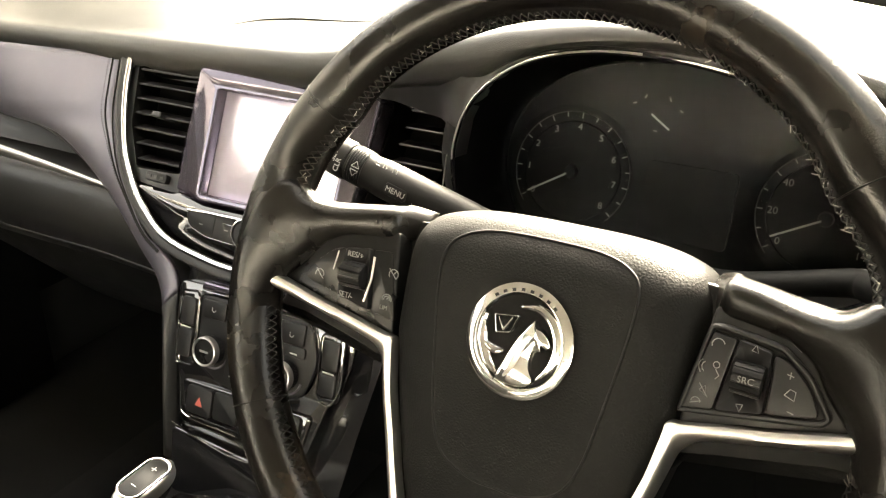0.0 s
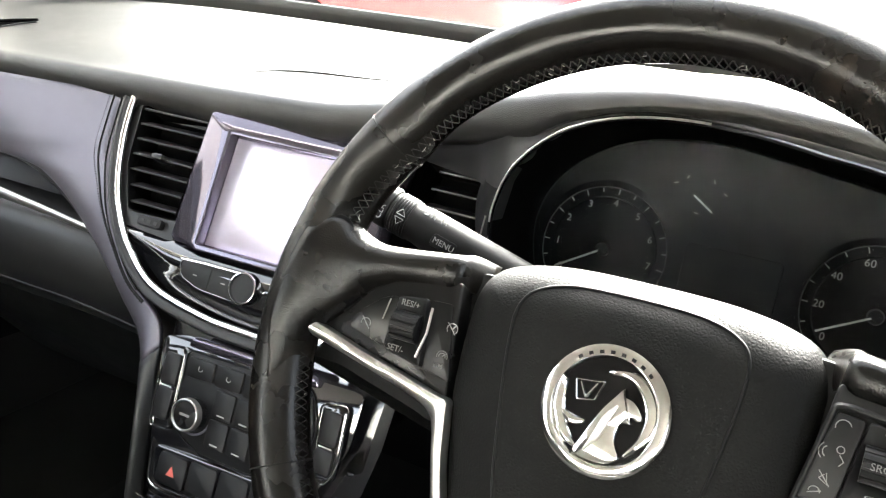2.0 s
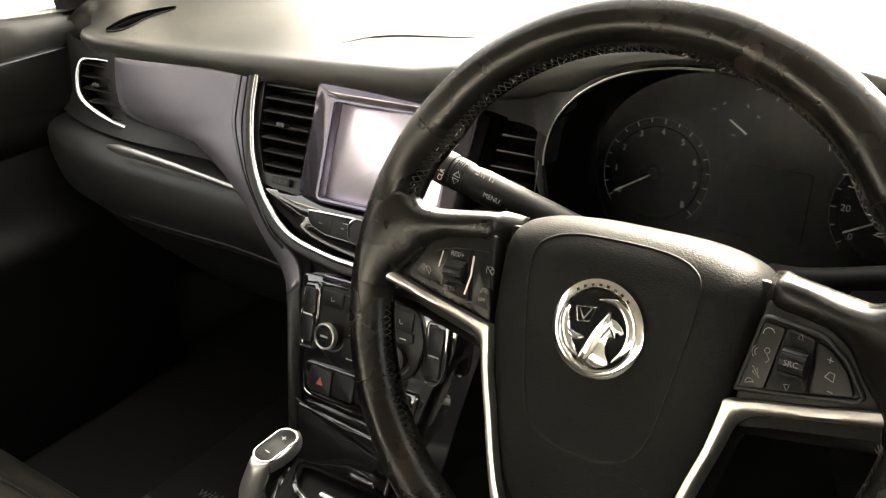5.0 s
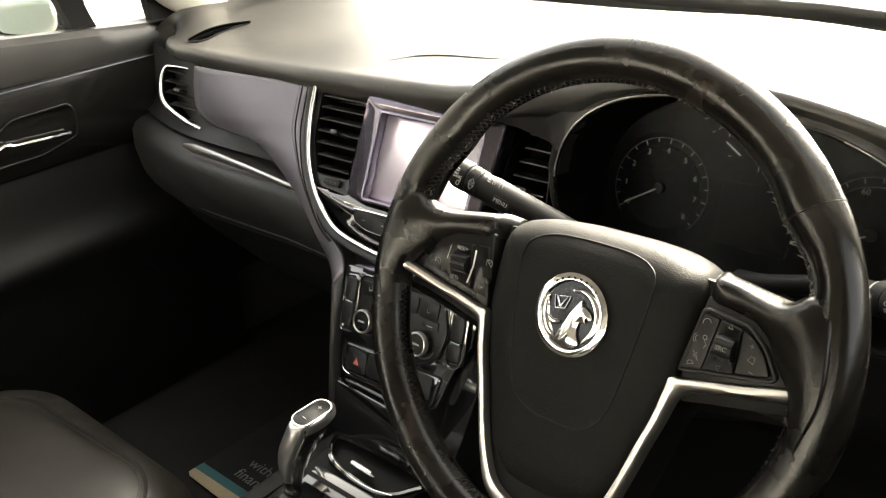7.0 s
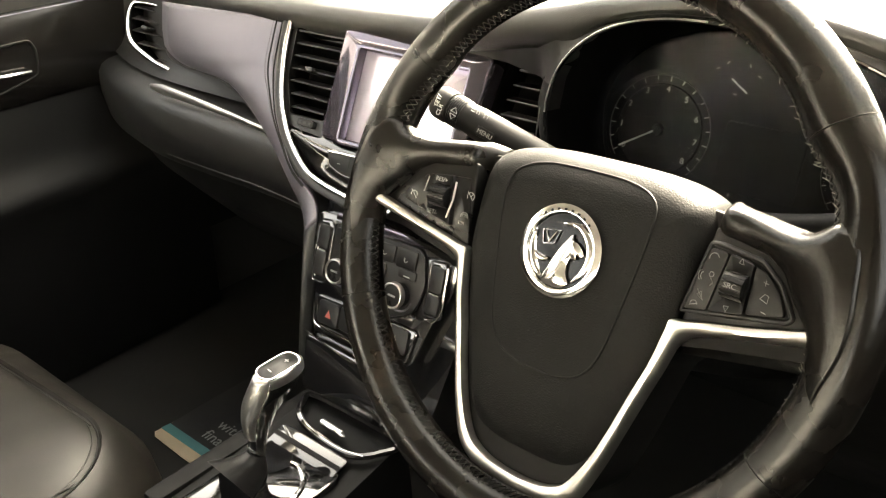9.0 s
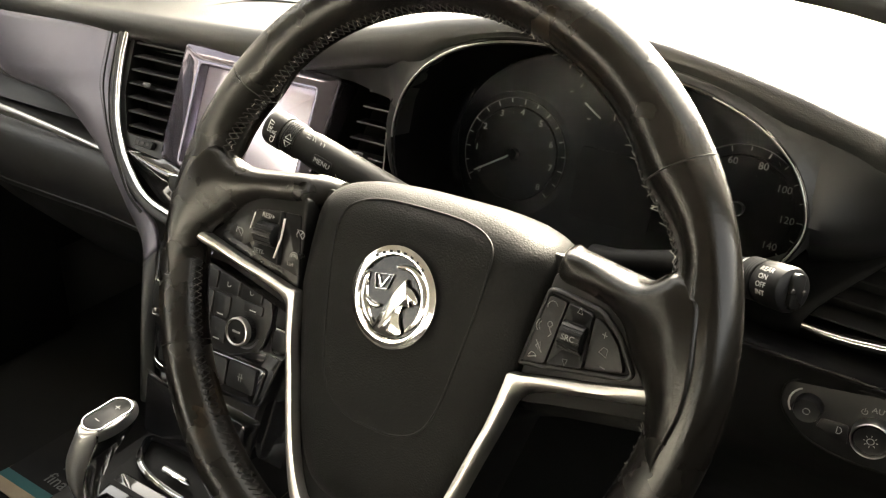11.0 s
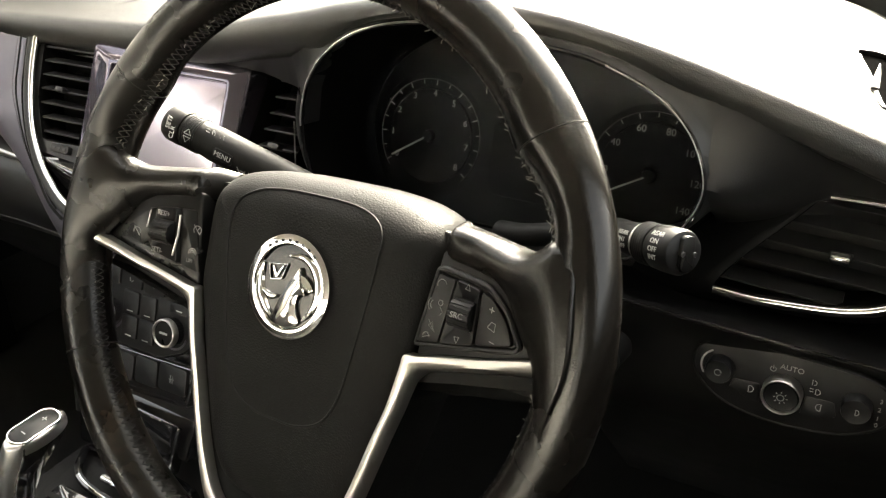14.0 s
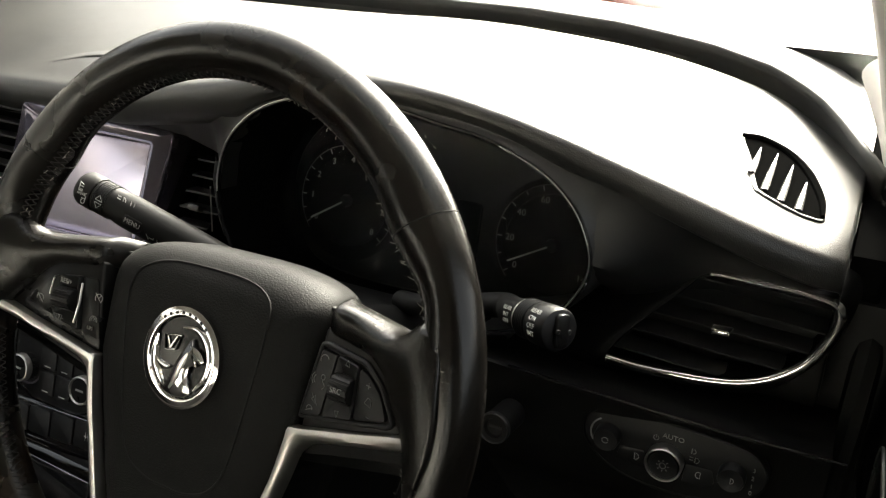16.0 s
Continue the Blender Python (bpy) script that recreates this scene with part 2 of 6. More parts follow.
def sweep(path, radii, closed=False, n=12, up=(0, 0, 1), caps=True):
    """A tube along the path. radii: one number, or (across, up) for each point or for all."""
    P = [Vector(p) for p in path]
    k = len(P)
    V, F = [], []
    for i, p in enumerate(P):
        t = (P[(i + 1) % k] - P[i - 1]) if closed else (P[min(i + 1, k - 1)] - P[max(i - 1, 0)])
        t.normalize()
        side = t.cross(Vector(up)).normalized()
        top = side.cross(t)
        r = radii if isinstance(radii, (int, float)) else (radii[i] if isinstance(radii, list) else radii)
        a, b = (r, r) if isinstance(r, (int, float)) else r
        V += [tuple(p + side * a * math.cos(2 * math.pi * j / n) + top * b * math.sin(2 * math.pi * j / n)) for j in range(n)]
    for i in range(k if closed else k - 1):
        q = (i + 1) % k
        F += [(i * n + j, i * n + (j + 1) % n, q * n + (j + 1) % n, q * n + j) for j in range(n)]
    if not closed and caps:
        F += [tuple(range(n)), tuple((k - 1) * n + j for j in range(n))[::-1]]
    return V, F


def loft(rows, closed=False, caps=False):
    """A skin over rows of equally many points. closed: each row is a ring."""
    k = len(rows[0])
    V = [tuple(p) for row in rows for p in row]
    F = []
    for r in range(len(rows) - 1):
        for i in range(k if closed else k - 1):
            j = (i + 1) % k
            F.append((r * k + i, r * k + j, (r + 1) * k + j, (r + 1) * k + i))
    if caps:
        F += [tuple(range(k)), tuple((len(rows) - 1) * k + i for i in range(k))[::-1]]
    return V, F


def box(x0, x1, y0, y1, z0, z1, b=0.004):
    """A block with bevelled edges."""
    V, F = [], []
    bm = bmesh.new()
    bmesh.ops.create_cube(bm, size=1, matrix=Matrix.LocRotScale(((x0 + x1) / 2, (y0 + y1) / 2, (z0 + z1) / 2), None, (x1 - x0, y1 - y0, z1 - z0)))
    if b:
        bmesh.ops.bevel(bm, geom=bm.edges[:], offset=b, segments=2, profile=0.6, affect="EDGES")
    V = [tuple(v.co) for v in bm.verts]
    F = [tuple(v.index for v in f.verts) for f in bm.faces]
    bm.free()
    return V, F


def join(*shapes):
    V, F = [], []
    for v, f in shapes:
        o = len(V)
        V += list(v)
        F += [tuple(i + o for i in face) for face in f]
    return V, F


def moved(shape, m):
    return [tuple(m @ Vector(v)) for v in shape[0]], shape[1]


def thick(ob, d, offset=-1.0):
    s = ob.modifiers.new("thickness", "SOLIDIFY")
    s.thickness, s.offset = d, offset
    return ob


def text(body, size, material, parent, m, name="print", depth=0.0002, align="CENTER"):
    """Printed writing, centred on m's origin in its own xy plane."""
    c = bpy.data.curves.new(name, "FONT")
    c.body, c.size, c.extrude, c.align_x, c.align_y = body, size, depth, align, "CENTER"
    c.resolution_u = 3
    o = bpy.data.objects.new(name, c)
    scene.collection.objects.link(o)
    bpy.context.view_layer.update()
    me = bpy.data.meshes.new_from_object(o.evaluated_get(bpy.context.evaluated_depsgraph_get()))
    bpy.data.objects.remove(o)
    me.materials.clear()
    me.materials.append(material)
    ob = new(name, me)
    ob.parent, ob.matrix_basis = parent, m
    return ob


def at(x, y, z=0.0, turn=0.0, sx=1.0, sy=1.0):
    return Matrix.Translation((x, y, z)) @ Matrix.Rotation(radians(turn), 4, "Z") @ Matrix.Diagonal((sx, sy, 1, 1))

# ---- the car's shell and what lies outside ----
CX = -0.357                                       # the car's middle


def side_wall(name, x0, x1, holes, y0=-2.3, y1=0.86, z0=0.28, z1=1.50, material=WALLS, label="dark trimmed side wall of the cabin"):
    """A wall with thickness, made of blocks round its openings (y, y, z, z), given from rear to front."""
    blocks, y = [], y0
    for a, b, c, d in holes:
        blocks += [box(x0, x1, y, a, z0, z1, 0), box(x0, x1, a, b, z0, c, 0), box(x0, x1, a, b, d, z1, 0)]
        y = b
    blocks.append(box(x0, x1, y, y1, z0, z1, 0))
    return solo(name, join(*blocks), material, label, "wall", "structure")


side_wall("wall_west", -1.19, -1.125, [(-1.75, -0.95, 1.005, 1.46), (-0.92, 0.44, 1.005, 1.46)])
# Unseen stretch behind the front opening is left solid to block side light.
side_wall("wall_east", 0.455, 0.52, [(-1.75, -0.85, 1.02, 1.42), (-0.22, 0.44, 1.005, 1.42)])
solo("wall_south", join(box(-1.19, 0.52, -2.36, -2.3, 0.3, 1.02, 0), box(-1.19, -1.05, -2.36, -2.3, 1.02, 1.5, 0), box(0.336, 0.52, -2.36, -2.3, 1.02, 1.5, 0), box(-1.05, 0.336, -2.36, -2.3, 1.42, 1.5, 0)), WALLS, "dark trimmed rear wall with the rear window", "wall", "structure")
solo("floor", box(-1.125, 0.46, -2.3, 0.95, 0.28, 0.33, 0), CARPET, "black carpeted cabin floor", "floor", "structure")
solo("ceiling", box(-1.19, 0.52, -2.36, -0.02, 1.47, 1.52, 0.01), LINER, "light grey cloth headliner", "ceiling", "structure")
solo("wall_north", box(-1.19, 0.52, 0.80, 0.86, 0.28, 1.03, 0), DEEP, "black bulkhead behind the dashboard", "wall", "structure")


def bow(x, k=4):
    """How far a line across the car is swept back at x: 0 in the middle, 1 at the sides."""
    return min(abs(x - CX) / 0.72, 1.06) ** k


def glass_foot(x):
    """The foot of the windscreen: it sweeps round and drops towards the driver's corner."""
    y = 0.625 + 0.023 * float(np.interp(x, [-0.9, -0.4], [0, 1])) - 0.27 * bow(x, 4)
    z = 1.075 - 0.012 * bow(x)
    k = float(np.interp(x, [-0.36, -0.10], [0, 1]))
    ty = float(np.interp(x, [-0.36, -0.06, 0.0625, 0.164, 0.233, 0.278, 0.316, 0.33, 0.396], [0.648, 0.640, 0.605, 0.575, 0.545, 0.500, 0.427, 0.38, 0.24]))
    tz = float(np.interp(x, [-0.36, 0.0625, 0.164, 0.233, 0.278, 0.316, 0.33], [1.075, 1.075, 1.068, 1.058, 1.047, 1.035, 1.03]))
    return y * (1 - k) + ty * k, z * (1 - k) + tz * k


XS = list(np.linspace(-1.11, 0.396, 81))
rows = []
for s in np.linspace(0, 1, 7):
    rows.append([(x, glass_foot(x)[0] - s * 0.64, glass_foot(x)[1] + s * 0.40) for x in XS])
wind = solo("window_1", loft(rows), GLASS, "clear sloping windscreen", "window", "structure")
wind.visible_shadow = False
frit = solo("window_trim", loft([[(x, glass_foot(x)[0] + d, glass_foot(x)[1] - h) for x in XS if -0.96 < x < 0.345] for d, h in ((0.030, 0.045), (0.026, 0.022), (0.012, 0.010), (0.004, 0.0))]), CHANNEL, "dark grey band along the foot of the windscreen", "trim", "structure")
thick(frit, 0.004)
# pillars beside the windscreen
for name, x, s, f in (("pillar_east", 0.386, 1, 0.0), ("pillar_west", -1.110, -1, 0.115)):
    path = spl([(x + 0.004 * s, 0.425 + f, 0.992), (x, 0.39 + f, 1.022), (x - 0.010 * s, 0.335 + f, 1.065), (x - 0.022 * s, 0.26 + f, 1.115), (x - 0.036 * s, 0.14 + f * 0.6, 1.19), (x - 0.066 * s, -0.05, 1.32), (x - 0.10 * s, -0.27, 1.475)], 6)
    solo(name, sweep(path, [(0.016 + 0.024 * min(i / 9, 1), 0.018 + 0.034 * min(i / 12, 1)) for i in range(len(path))], n=16), LINER, "light grey cloth-covered windscreen pillar", "pillar", "structure")

solo("pillar_trim", sweep(spl([(0.352, 0.352, 1.006), (0.351, 0.368, 1.017), (0.346, 0.40, 1.034), (0.336, 0.44, 1.050), (0.318, 0.49, 1.075)], 4), [(0.004 + 0.010 * min(i / 8, 1), 0.006 + 0.008 * min(i / 8, 1)) for i in range(17)], n=12), LINER, "light grey moulded foot of the windscreen pillar", "trim", "structure")

RENDER = mat("pale backdrop wall", (0.52, 0.51, 0.49), 0.9, var=0.08, scale=2, bump=0.2, bump_scale=40)
# Added walls, mostly unseen: heights and tone set for reflections and low sky light.
solo("backdrop", join(box(-14, 14, -9.4, -9, 0, 2.6, 0), box(-9.4, -9, -9, 14, 0, 4.2, 0), box(8.6, 9, -9, 12, 0, 2.4, 0)), RENDER, "plain pale walls added outside to shape light and reflections", "wall", "structure")
GROUND = mat("pale concrete", (0.46, 0.44, 0.41), 0.85, var=0.2, scale=3, bump=0.3, bump_scale=60)
solo("ground", ([(-400, -400, 0), (400, -400, 0), (400, 400, 0), (-400, 400, 0)], [(0, 1, 2, 3)]), GROUND, "pale concrete forecourt reaching the horizon", "ground", "structure")
solo("bonnet", loft([[(x, y, 1.0 - 0.10 * ((y - 0.7) / 0.9) ** 2 - 0.05 * bow(x, 3)) for x in XS] for y in np.linspace(0.70, 1.62, 9)]), mat("dark car paint", (0.03, 0.03, 0.035), 0.15, coat=1.0, var=0.05), "dark painted bonnet ahead of the windscreen", "bonnet")

# ---- dashboard ----
LIP_X = [-1.11, -1.02, -0.95, -0.75, -0.57, -0.45, -0.33, -0.28, -0.24, -0.20, -0.15, -0.10, -0.05, 0.0, 0.045, 0.09, 0.136, 0.18, 0.22, 0.26, 0.296, 0.332, 0.40]
LIP_Z = [0.985, 0.989, 0.993, 1.002, 1.006, 1.008, 1.016, 1.026, 1.035, 1.045, 1.056, 1.070, 1.082, 1.088, 1.088, 1.081, 1.071, 1.059, 1.048, 1.034, 1.021, 1.009, 0.967]
LIP_Y = [0.42, 0.345, 0.313, 0.285, 0.272, 0.266, 0.256, 0.248, 0.238, 0.226, 0.213, 0.207, 0.204, 0.203, 0.202, 0.201, 0.201, 0.201, 0.204, 0.210, 0.219, 0.232, 0.40]

BACK_X = [-0.36, -0.15, -0.05, 0.042, 0.09, 0.14, 0.20, 0.238, 0.270, 0.303, 0.320, 0.345]
BACK_Y = [0.595, 0.600, 0.590, 0.572, 0.562, 0.550, 0.538, 0.525, 0.505, 0.464, 0.432, 0.385]
BACK_Z = [1.058, 1.063, 1.063, 1.061, 1.059, 1.055, 1.045, 1.037, 1.026, 1.014, 1.010, 1.010]


def smooth_interp(x, X, Y):
    """A soft curve through the table."""
    return float(np.mean([np.interp(x + d, X, Y) for d in np.linspace(-0.02, 0.02, 5)]))


def lip(x):
    return smooth_interp(x, LIP_X, LIP_Y), smooth_interp(x, LIP_X, LIP_Z)


def back(x):
    """The rear edge of the top pad."""
    k = float(np.interp(x, [-0.36, -0.10], [0, 1]))
    y, z = 0.575 + 0.020 * float(np.interp(x, [-0.9, -0.4], [0, 1])) - 0.20 * bow(x, 5), 1.058 - 0.030 * bow(x, 4)
    return y * (1 - k) + smooth_interp(x, BACK_X, BACK_Y) * k, z * (1 - k) + smooth_interp(x, BACK_X, BACK_Z) * k


def rise(x):
    """How much higher the rolled edge stands on the passenger's side and round the hood."""
    return float(np.interp(x, [-1.0, -0.65, -0.45, -0.12, 0.04], [0.004, 0.006, 0.011, 0.011, 0.0]))


def rim_top(x):
    """The height of the rim round the dials."""
    return float(np.interp(x, [-0.160, -0.151, -0.148, -0.140, -0.126, -0.106, -0.08, -0.05, 0.0, 0.055, 0.088, 0.117, 0.141, 0.160, 0.171, 0.1755, 0.185], [0.90, 0.978, 1.002, 1.020, 1.037, 1.052, 1.063, 1.069, 1.0705, 1.065, 1.061, 1.053, 1.042, 1.026, 1.008, 0.990, 0.90]))


def drop(x):
    """How far the edge comes down: less over the dials."""
    return min(0.026, max(lip(x)[1] - rim_top(x) - 0.003, 0.006))


def roll(x):
    """The edge is rounded more tightly on the driver's side."""
    return 1.0 - 0.55 * min(max((x + 0.02) / 0.08, 0), 1)


def crown(x):
    """How far the top pad bulges between its front and rear edges."""
    return smooth_interp(x, [-0.12, 0.08, 0.24, 0.304], [0.016, 0.046, 0.016, -0.006])


def soft_edge(x, y):
    """The front edge rolls over more gently towards the driver's corner."""
    return 0.006 * min(max((x - 0.16) / 0.12, 0), 1) * max(1 - (y - lip(x)[0]) / 0.048, 0) ** 2


dash = thing("dashboard", "black grained car dashboard with a raised instrument hood", "dashboard", pose(0, 0, 0))
DX = list(np.linspace(-1.10, 0.3235, 148)) + [0.3247, 0.3256, 0.3262, 0.3266]
rows = []
for dy, dz, k in ((0.030, -0.026, 0), (0.010, -0.025, 0), (0.002, -0.019, 0), (-0.001, -0.011, 0.05), (-0.001, -0.006, 0.45), (0.001, -0.003, 0.72), (0.005, -0.0005, 0.90), (0.011, 0.0008, 0.98), (0.018, 0.001, 1.0)):
    rows.append([(x, lip(x)[0] + (dy * roll(x) if dz > -0.012 else dy), lip(x)[1] + (dz * drop(x) / 0.026 if dz < -0.01 else dz) + k * rise(x)) for x in DX])
for s in np.linspace(0.06, 1, 16):
    rows.append([(x, (lip(x)[0] + 0.018 * roll(x)) * (1 - s) + back(x)[0] * s, (lip(x)[1] + 0.001 + rise(x)) * (1 - s) + back(x)[1] * s + crown(x) * s * (1 - s)) for x in DX])
for dy, dz in ((0.006, -0.003), (0.008, -0.012), (0.009, -0.05)):
    rows.append([(x, back(x)[0] + dy, back(x)[1] + dz) for x in DX])
rows = [[(x, y, z - soft_edge(x, y) - 0.06 * max((-1.045 - x) / 0.055, 0) ** 2 - float(np.interp(x, [0.3235, 0.3247, 0.3256, 0.3262, 0.3266], [0, 0.0004, 0.002, 0.006, 0.08]))) for x, y, z in r] for r in rows]
part("top_pad", loft(rows), DASH, dash, "grained soft top pad")
part("gap_tray", loft([[(x, back(x)[0] + 0.005 + d, back(x)[1] - 0.014) for x in DX] for d in (0, 0.03, 0.30)]), CHANNEL, dash)


# right-hand face between the instruments and the door
SX = list(np.linspace(0.1735, 0.325, 38))

def ease(v):
    v = min(max(v, 0), 1)
    return v * v * (3 - 2 * v)


def side_point(x, s):
    """The face falls away behind the lip; beside the dials it starts flush with the hood."""
    z = (lip(x)[1] - 0.005) * (1 - s) + 0.884 * s
    flush = (1 - ease((x - 0.1757) / 0.085)) * ease((z - 0.930) / 0.06)
    k = ease(s / 0.55)
    y = (lip(x)[0] + 0.004) * (1 - k) + 0.262 * k
    h = min(max((z - 0.990) / 0.066, 0), 1)
    return x, y * (1 - flush) + (0.1922 + 0.0105 * h + 0.004 * math.sin(math.pi * h)) * flush, z


rows = [[side_point(x, s) for x in SX] for s in np.linspace(0, 1, 22)]
part("side_face", loft(rows), BLACK, dash, "dark face between the dials and the door")
rows = [[(x, y + 0.02 * bow(x, 6), z - 0.064 * (x - 0.24) * f) for x in np.linspace(0.10, 0.342, 16)] for y, z, f in ((0.262, 0.884, 0), (0.225, 0.884, 0.4), (0.198, 0.893, 1), (0.174, 0.903, 1), (0.1685, 0.904, 1), (0.167, 0.9025, 1), (0.169, 0.898, 1), (0.172, 0.885, 0.7), (0.1745, 0.870, 0.3), (0.177, 0.850, 0), (0.185, 0.82, 0), (0.21, 0.79, 0), (0.26, 0.72, 0), (0.36, 0.60, 0), (0.6, 0.5, 0))]
part("knee_panel", loft(rows), DEEP, dash)
part("edge_line", sweep([(x, 0.1675 + 0.02 * bow(x, 6), 0.9042 - 0.064 * (x - 0.24)) for x in np.linspace(0.13, 0.35, 12)], 0.0009, n=6), PIANO, dash, "thin gloss edge of the knee panel")
# centre face behind screen and vents
S = plane(-0.367, 0.2325, 0.92, 31)               # the leaning centre face
C = plane(-0.357, 0.155, 0.765, 20)               # the climate panel's face
SR = plane(-0.367, 0.2325, 0.92, 24)              # the screen, a little steeper
W = Matrix.Translation((-0.0027, 0.0047, 0.9762)) @ Matrix.Rotation(radians(-3.8), 4, "Z") @ plane(0, 0, 0, 23.9) @ Matrix.Rotation(radians(2.2), 4, "Z")   # the steering wheel, turned a little
G = plane(0.0, 0.30, 0.95, 15)                    # the instruments
V = plane(0.246, 0.24, 0.938, 8)                   # the driver's side vent
D = plane(0.2485, 0.176, 0.8755, 4)                   # the light switches
U_LEFT = [(-0.198, 0.084), (-0.194, 0.055), (-0.186, 0.025), (-0.174, -0.005), (-0.158, -0.030), (-0.134, -0.056), (-0.092, -0.083), (-0.033, -0.094), (0.012, -0.096)]
U_ALL = U_LEFT[:-1] + [(0.012, -0.096)] + [(0.024 - x, y) for x, y in U_LEFT[-2::-1]]
u_line = spl(U_ALL, 5)
part("centre_face", moved(prism([tuple(p) for p in u_line[:46]] + [(0.118, -0.090), (0.122, -0.03), (0.125, 0.05), (0.128, 0.10), (-0.21, 0.10)], -0.05, -0.032, 0.001), S), DEEP, dash)

# satin panel on the passenger's side: it sweeps round the centre face and down its side
left = spl([(-0.848, 0.282, 0.984), (-0.848, 0.274, 0.938), (-0.839, 0.277, 0.902), (-0.742, 0.276, 0.900), (-0.662, 0.268, 0.882), (-0.585, 0.250, 0.847), (-0.513, 0.222, 0.811), (-0.476, 0.199, 0.787), (-0.452, 0.172, 0.760), (-0.444, 0.155, 0.712), (-0.446, 0.145, 0.64)], 6)
right = spl([(-0.572, 0.276, 0.994), (-0.572, 0.265, 0.968), (-0.569, 0.251, 0.940), (-0.560, 0.236, 0.915), (-0.546, 0.222, 0.890), (-0.523, 0.208, 0.867), (-0.488, 0.190, 0.846), (-0.444, 0.180, 0.822), (-0.432, 0.165, 0.775), (-0.424, 0.145, 0.705), (-0.420, 0.13, 0.64)], 6)
def panel_point(i, s):
    return left[i] * (1 - s) + right[i] * s + np.array((0, -0.015 * min(i / 10, 1) * math.sin(math.pi * s ** 0.8), 0))


def crease(i):
    """Where across the panel the satin turns under and black painted shade begins."""
    return 0.42 * min(max((i - 8) / 10, 0), 1)


rows = [[panel_point(i, s) for s in np.linspace(0, 1, 14)] for i in range(len(left))]
thick(part("satin_panel", loft([[panel_point(i, s) for s in np.linspace(crease(i), 1, 14)] for i in range(46)]), SATIN, dash, "satin graphite panel sweeping round the centre"), 0.006, 1.0)
# Same skin as the satin face; black stands in for the shade underneath.
thick(part("panel_shade", loft([[panel_point(i, s) for s in np.linspace(0, crease(i), 6)] for i in range(9, 46)]), BLACK, dash, "lower part of the satin panel with its shade painted black"), 0.006, 1.0)
thick(part("console_side", loft(rows[45:]), BLACK, dash), 0.006, 1.0)
for k in (0.925, 0.965):
    part("panel_groove", sweep([panel_point(i, k) + np.array((0, -0.0004, 0)) for i in range(40)], 0.0009, n=6), DEEP, dash)
fine = spl([tuple(panel_point(i, 0.905) + np.array((0, -0.0006, 0))) for i in range(40)], 4)
part("panel_stitches", join(*[sweep([p * 0.75 + q * 0.25, p * 0.25 + q * 0.75], 0.0006, n=4) for p, q in zip(fine[::2], fine[1::2])]), DEEP, dash, "dark stitches along the panel's edge")
part("panel_seam", sweep([p + np.array((0.004, -0.001, 0)) for p in right[:38]], 0.0012, n=6), DEEP, dash)
# hollow under the satin panel and the glovebox below it
GX = list(np.linspace(-1.10, -0.44, 30))


def recede(x):
    return 0.07 * max((-0.80 - x) / 0.3, 0) ** 2


rows = [[(x, y + recede(x), z) for x in GX] for y, z in ((0.30, 0.985), (0.29, 0.93), (0.285, 0.90), (0.275, 0.885), (0.262, 0.876))]
part("hollow", loft(rows), BLACK, dash)
part("end_cap", box(0.3215, 0.405, 0.268, 0.60, 0.5, 0.968, 0.006), DEEP, dash)
# Added dull black block: stands in for the gap's shade beside the door.
part("gap_block", box(0.3275, 0.350, 0.272, 0.66, 0.90, 0.999, 0.003), VOID, dash, "added black block that keeps the gap beside the pad dark")
part("end_cap", box(-1.122, -1.075, 0.37, 0.60, 0.5, 0.975, 0.012), DEEP, dash)
rows = [[(x, y + recede(x) - 0.012 * math.sin(math.pi * (x + 1.1) / 0.66), z - 0.02 * max((x + 0.62) / 0.18, 0) ** 1.5) for x in GX] for y, z in ((0.285, 0.872), (0.250, 0.868), (0.236, 0.862), (0.228, 0.850), (0.226, 0.82), (0.232, 0.785), (0.25, 0.765), (0.30, 0.755))]
glove = thing("glovebox", "black glovebox lid with a chrome strip above it", "glovebox", pose(0, 0, 0))
part("lid", loft(rows), BLACK, glove)
strip = [(x, 0.236 + recede(x) - 0.012 * math.sin(math.pi * (x + 1.1) / 0.66) + 0.0, 0.881 - 0.014 * max((x + 0.80) / 0.2, 0) ** 1.7) for x in np.linspace(-0.822, -0.570, 18)]
part("trim_strip", sweep(strip, [((0.0048 - 0.0030 * i / 17) * min(1, 0.35 + i * 0.35), (0.0085 - 0.0055 * i / 17) * min(1, 0.35 + i * 0.35)) for i in range(18)], n=10), SILVER, glove, "tapered bright strip")
rows = [[(x, y + recede(x), z) for x in GX] for y, z in ((0.27, 0.76), (0.262, 0.75), (0.29, 0.70), (0.40, 0.58), (0.60, 0.5), (0.78, 0.48))]
part("lower_cover", loft(rows), DEEP, dash)
part("lid_edge", sweep([(x, 0.2315 + recede(x) - 0.012 * math.sin(math.pi * (x + 1.1) / 0.66), 0.786 - 0.02 * max((x + 0.62) / 0.18, 0) ** 1.5) for x in np.linspace(-0.80, -0.52, 16)], 0.0010, n=6), BLACK, glove)

# chrome line round the centre face
part("chrome_line", moved(sweep([(x, y, 0.002) for x, y in u_line[:46]], (0.0034, 0.0036), n=12), S), CHROME, dash, "polished chrome line round the centre face")
part("stitched_edge", moved(sweep([(x - 0.009 + 0.018 * (i / len(u_line)), y - 0.006 * math.sin(math.pi * i / len(u_line)), 0.0) for i, (x, y) in enumerate(u_line[:46])], (0.006, 0.004), n=8), S), BLACK, dash)

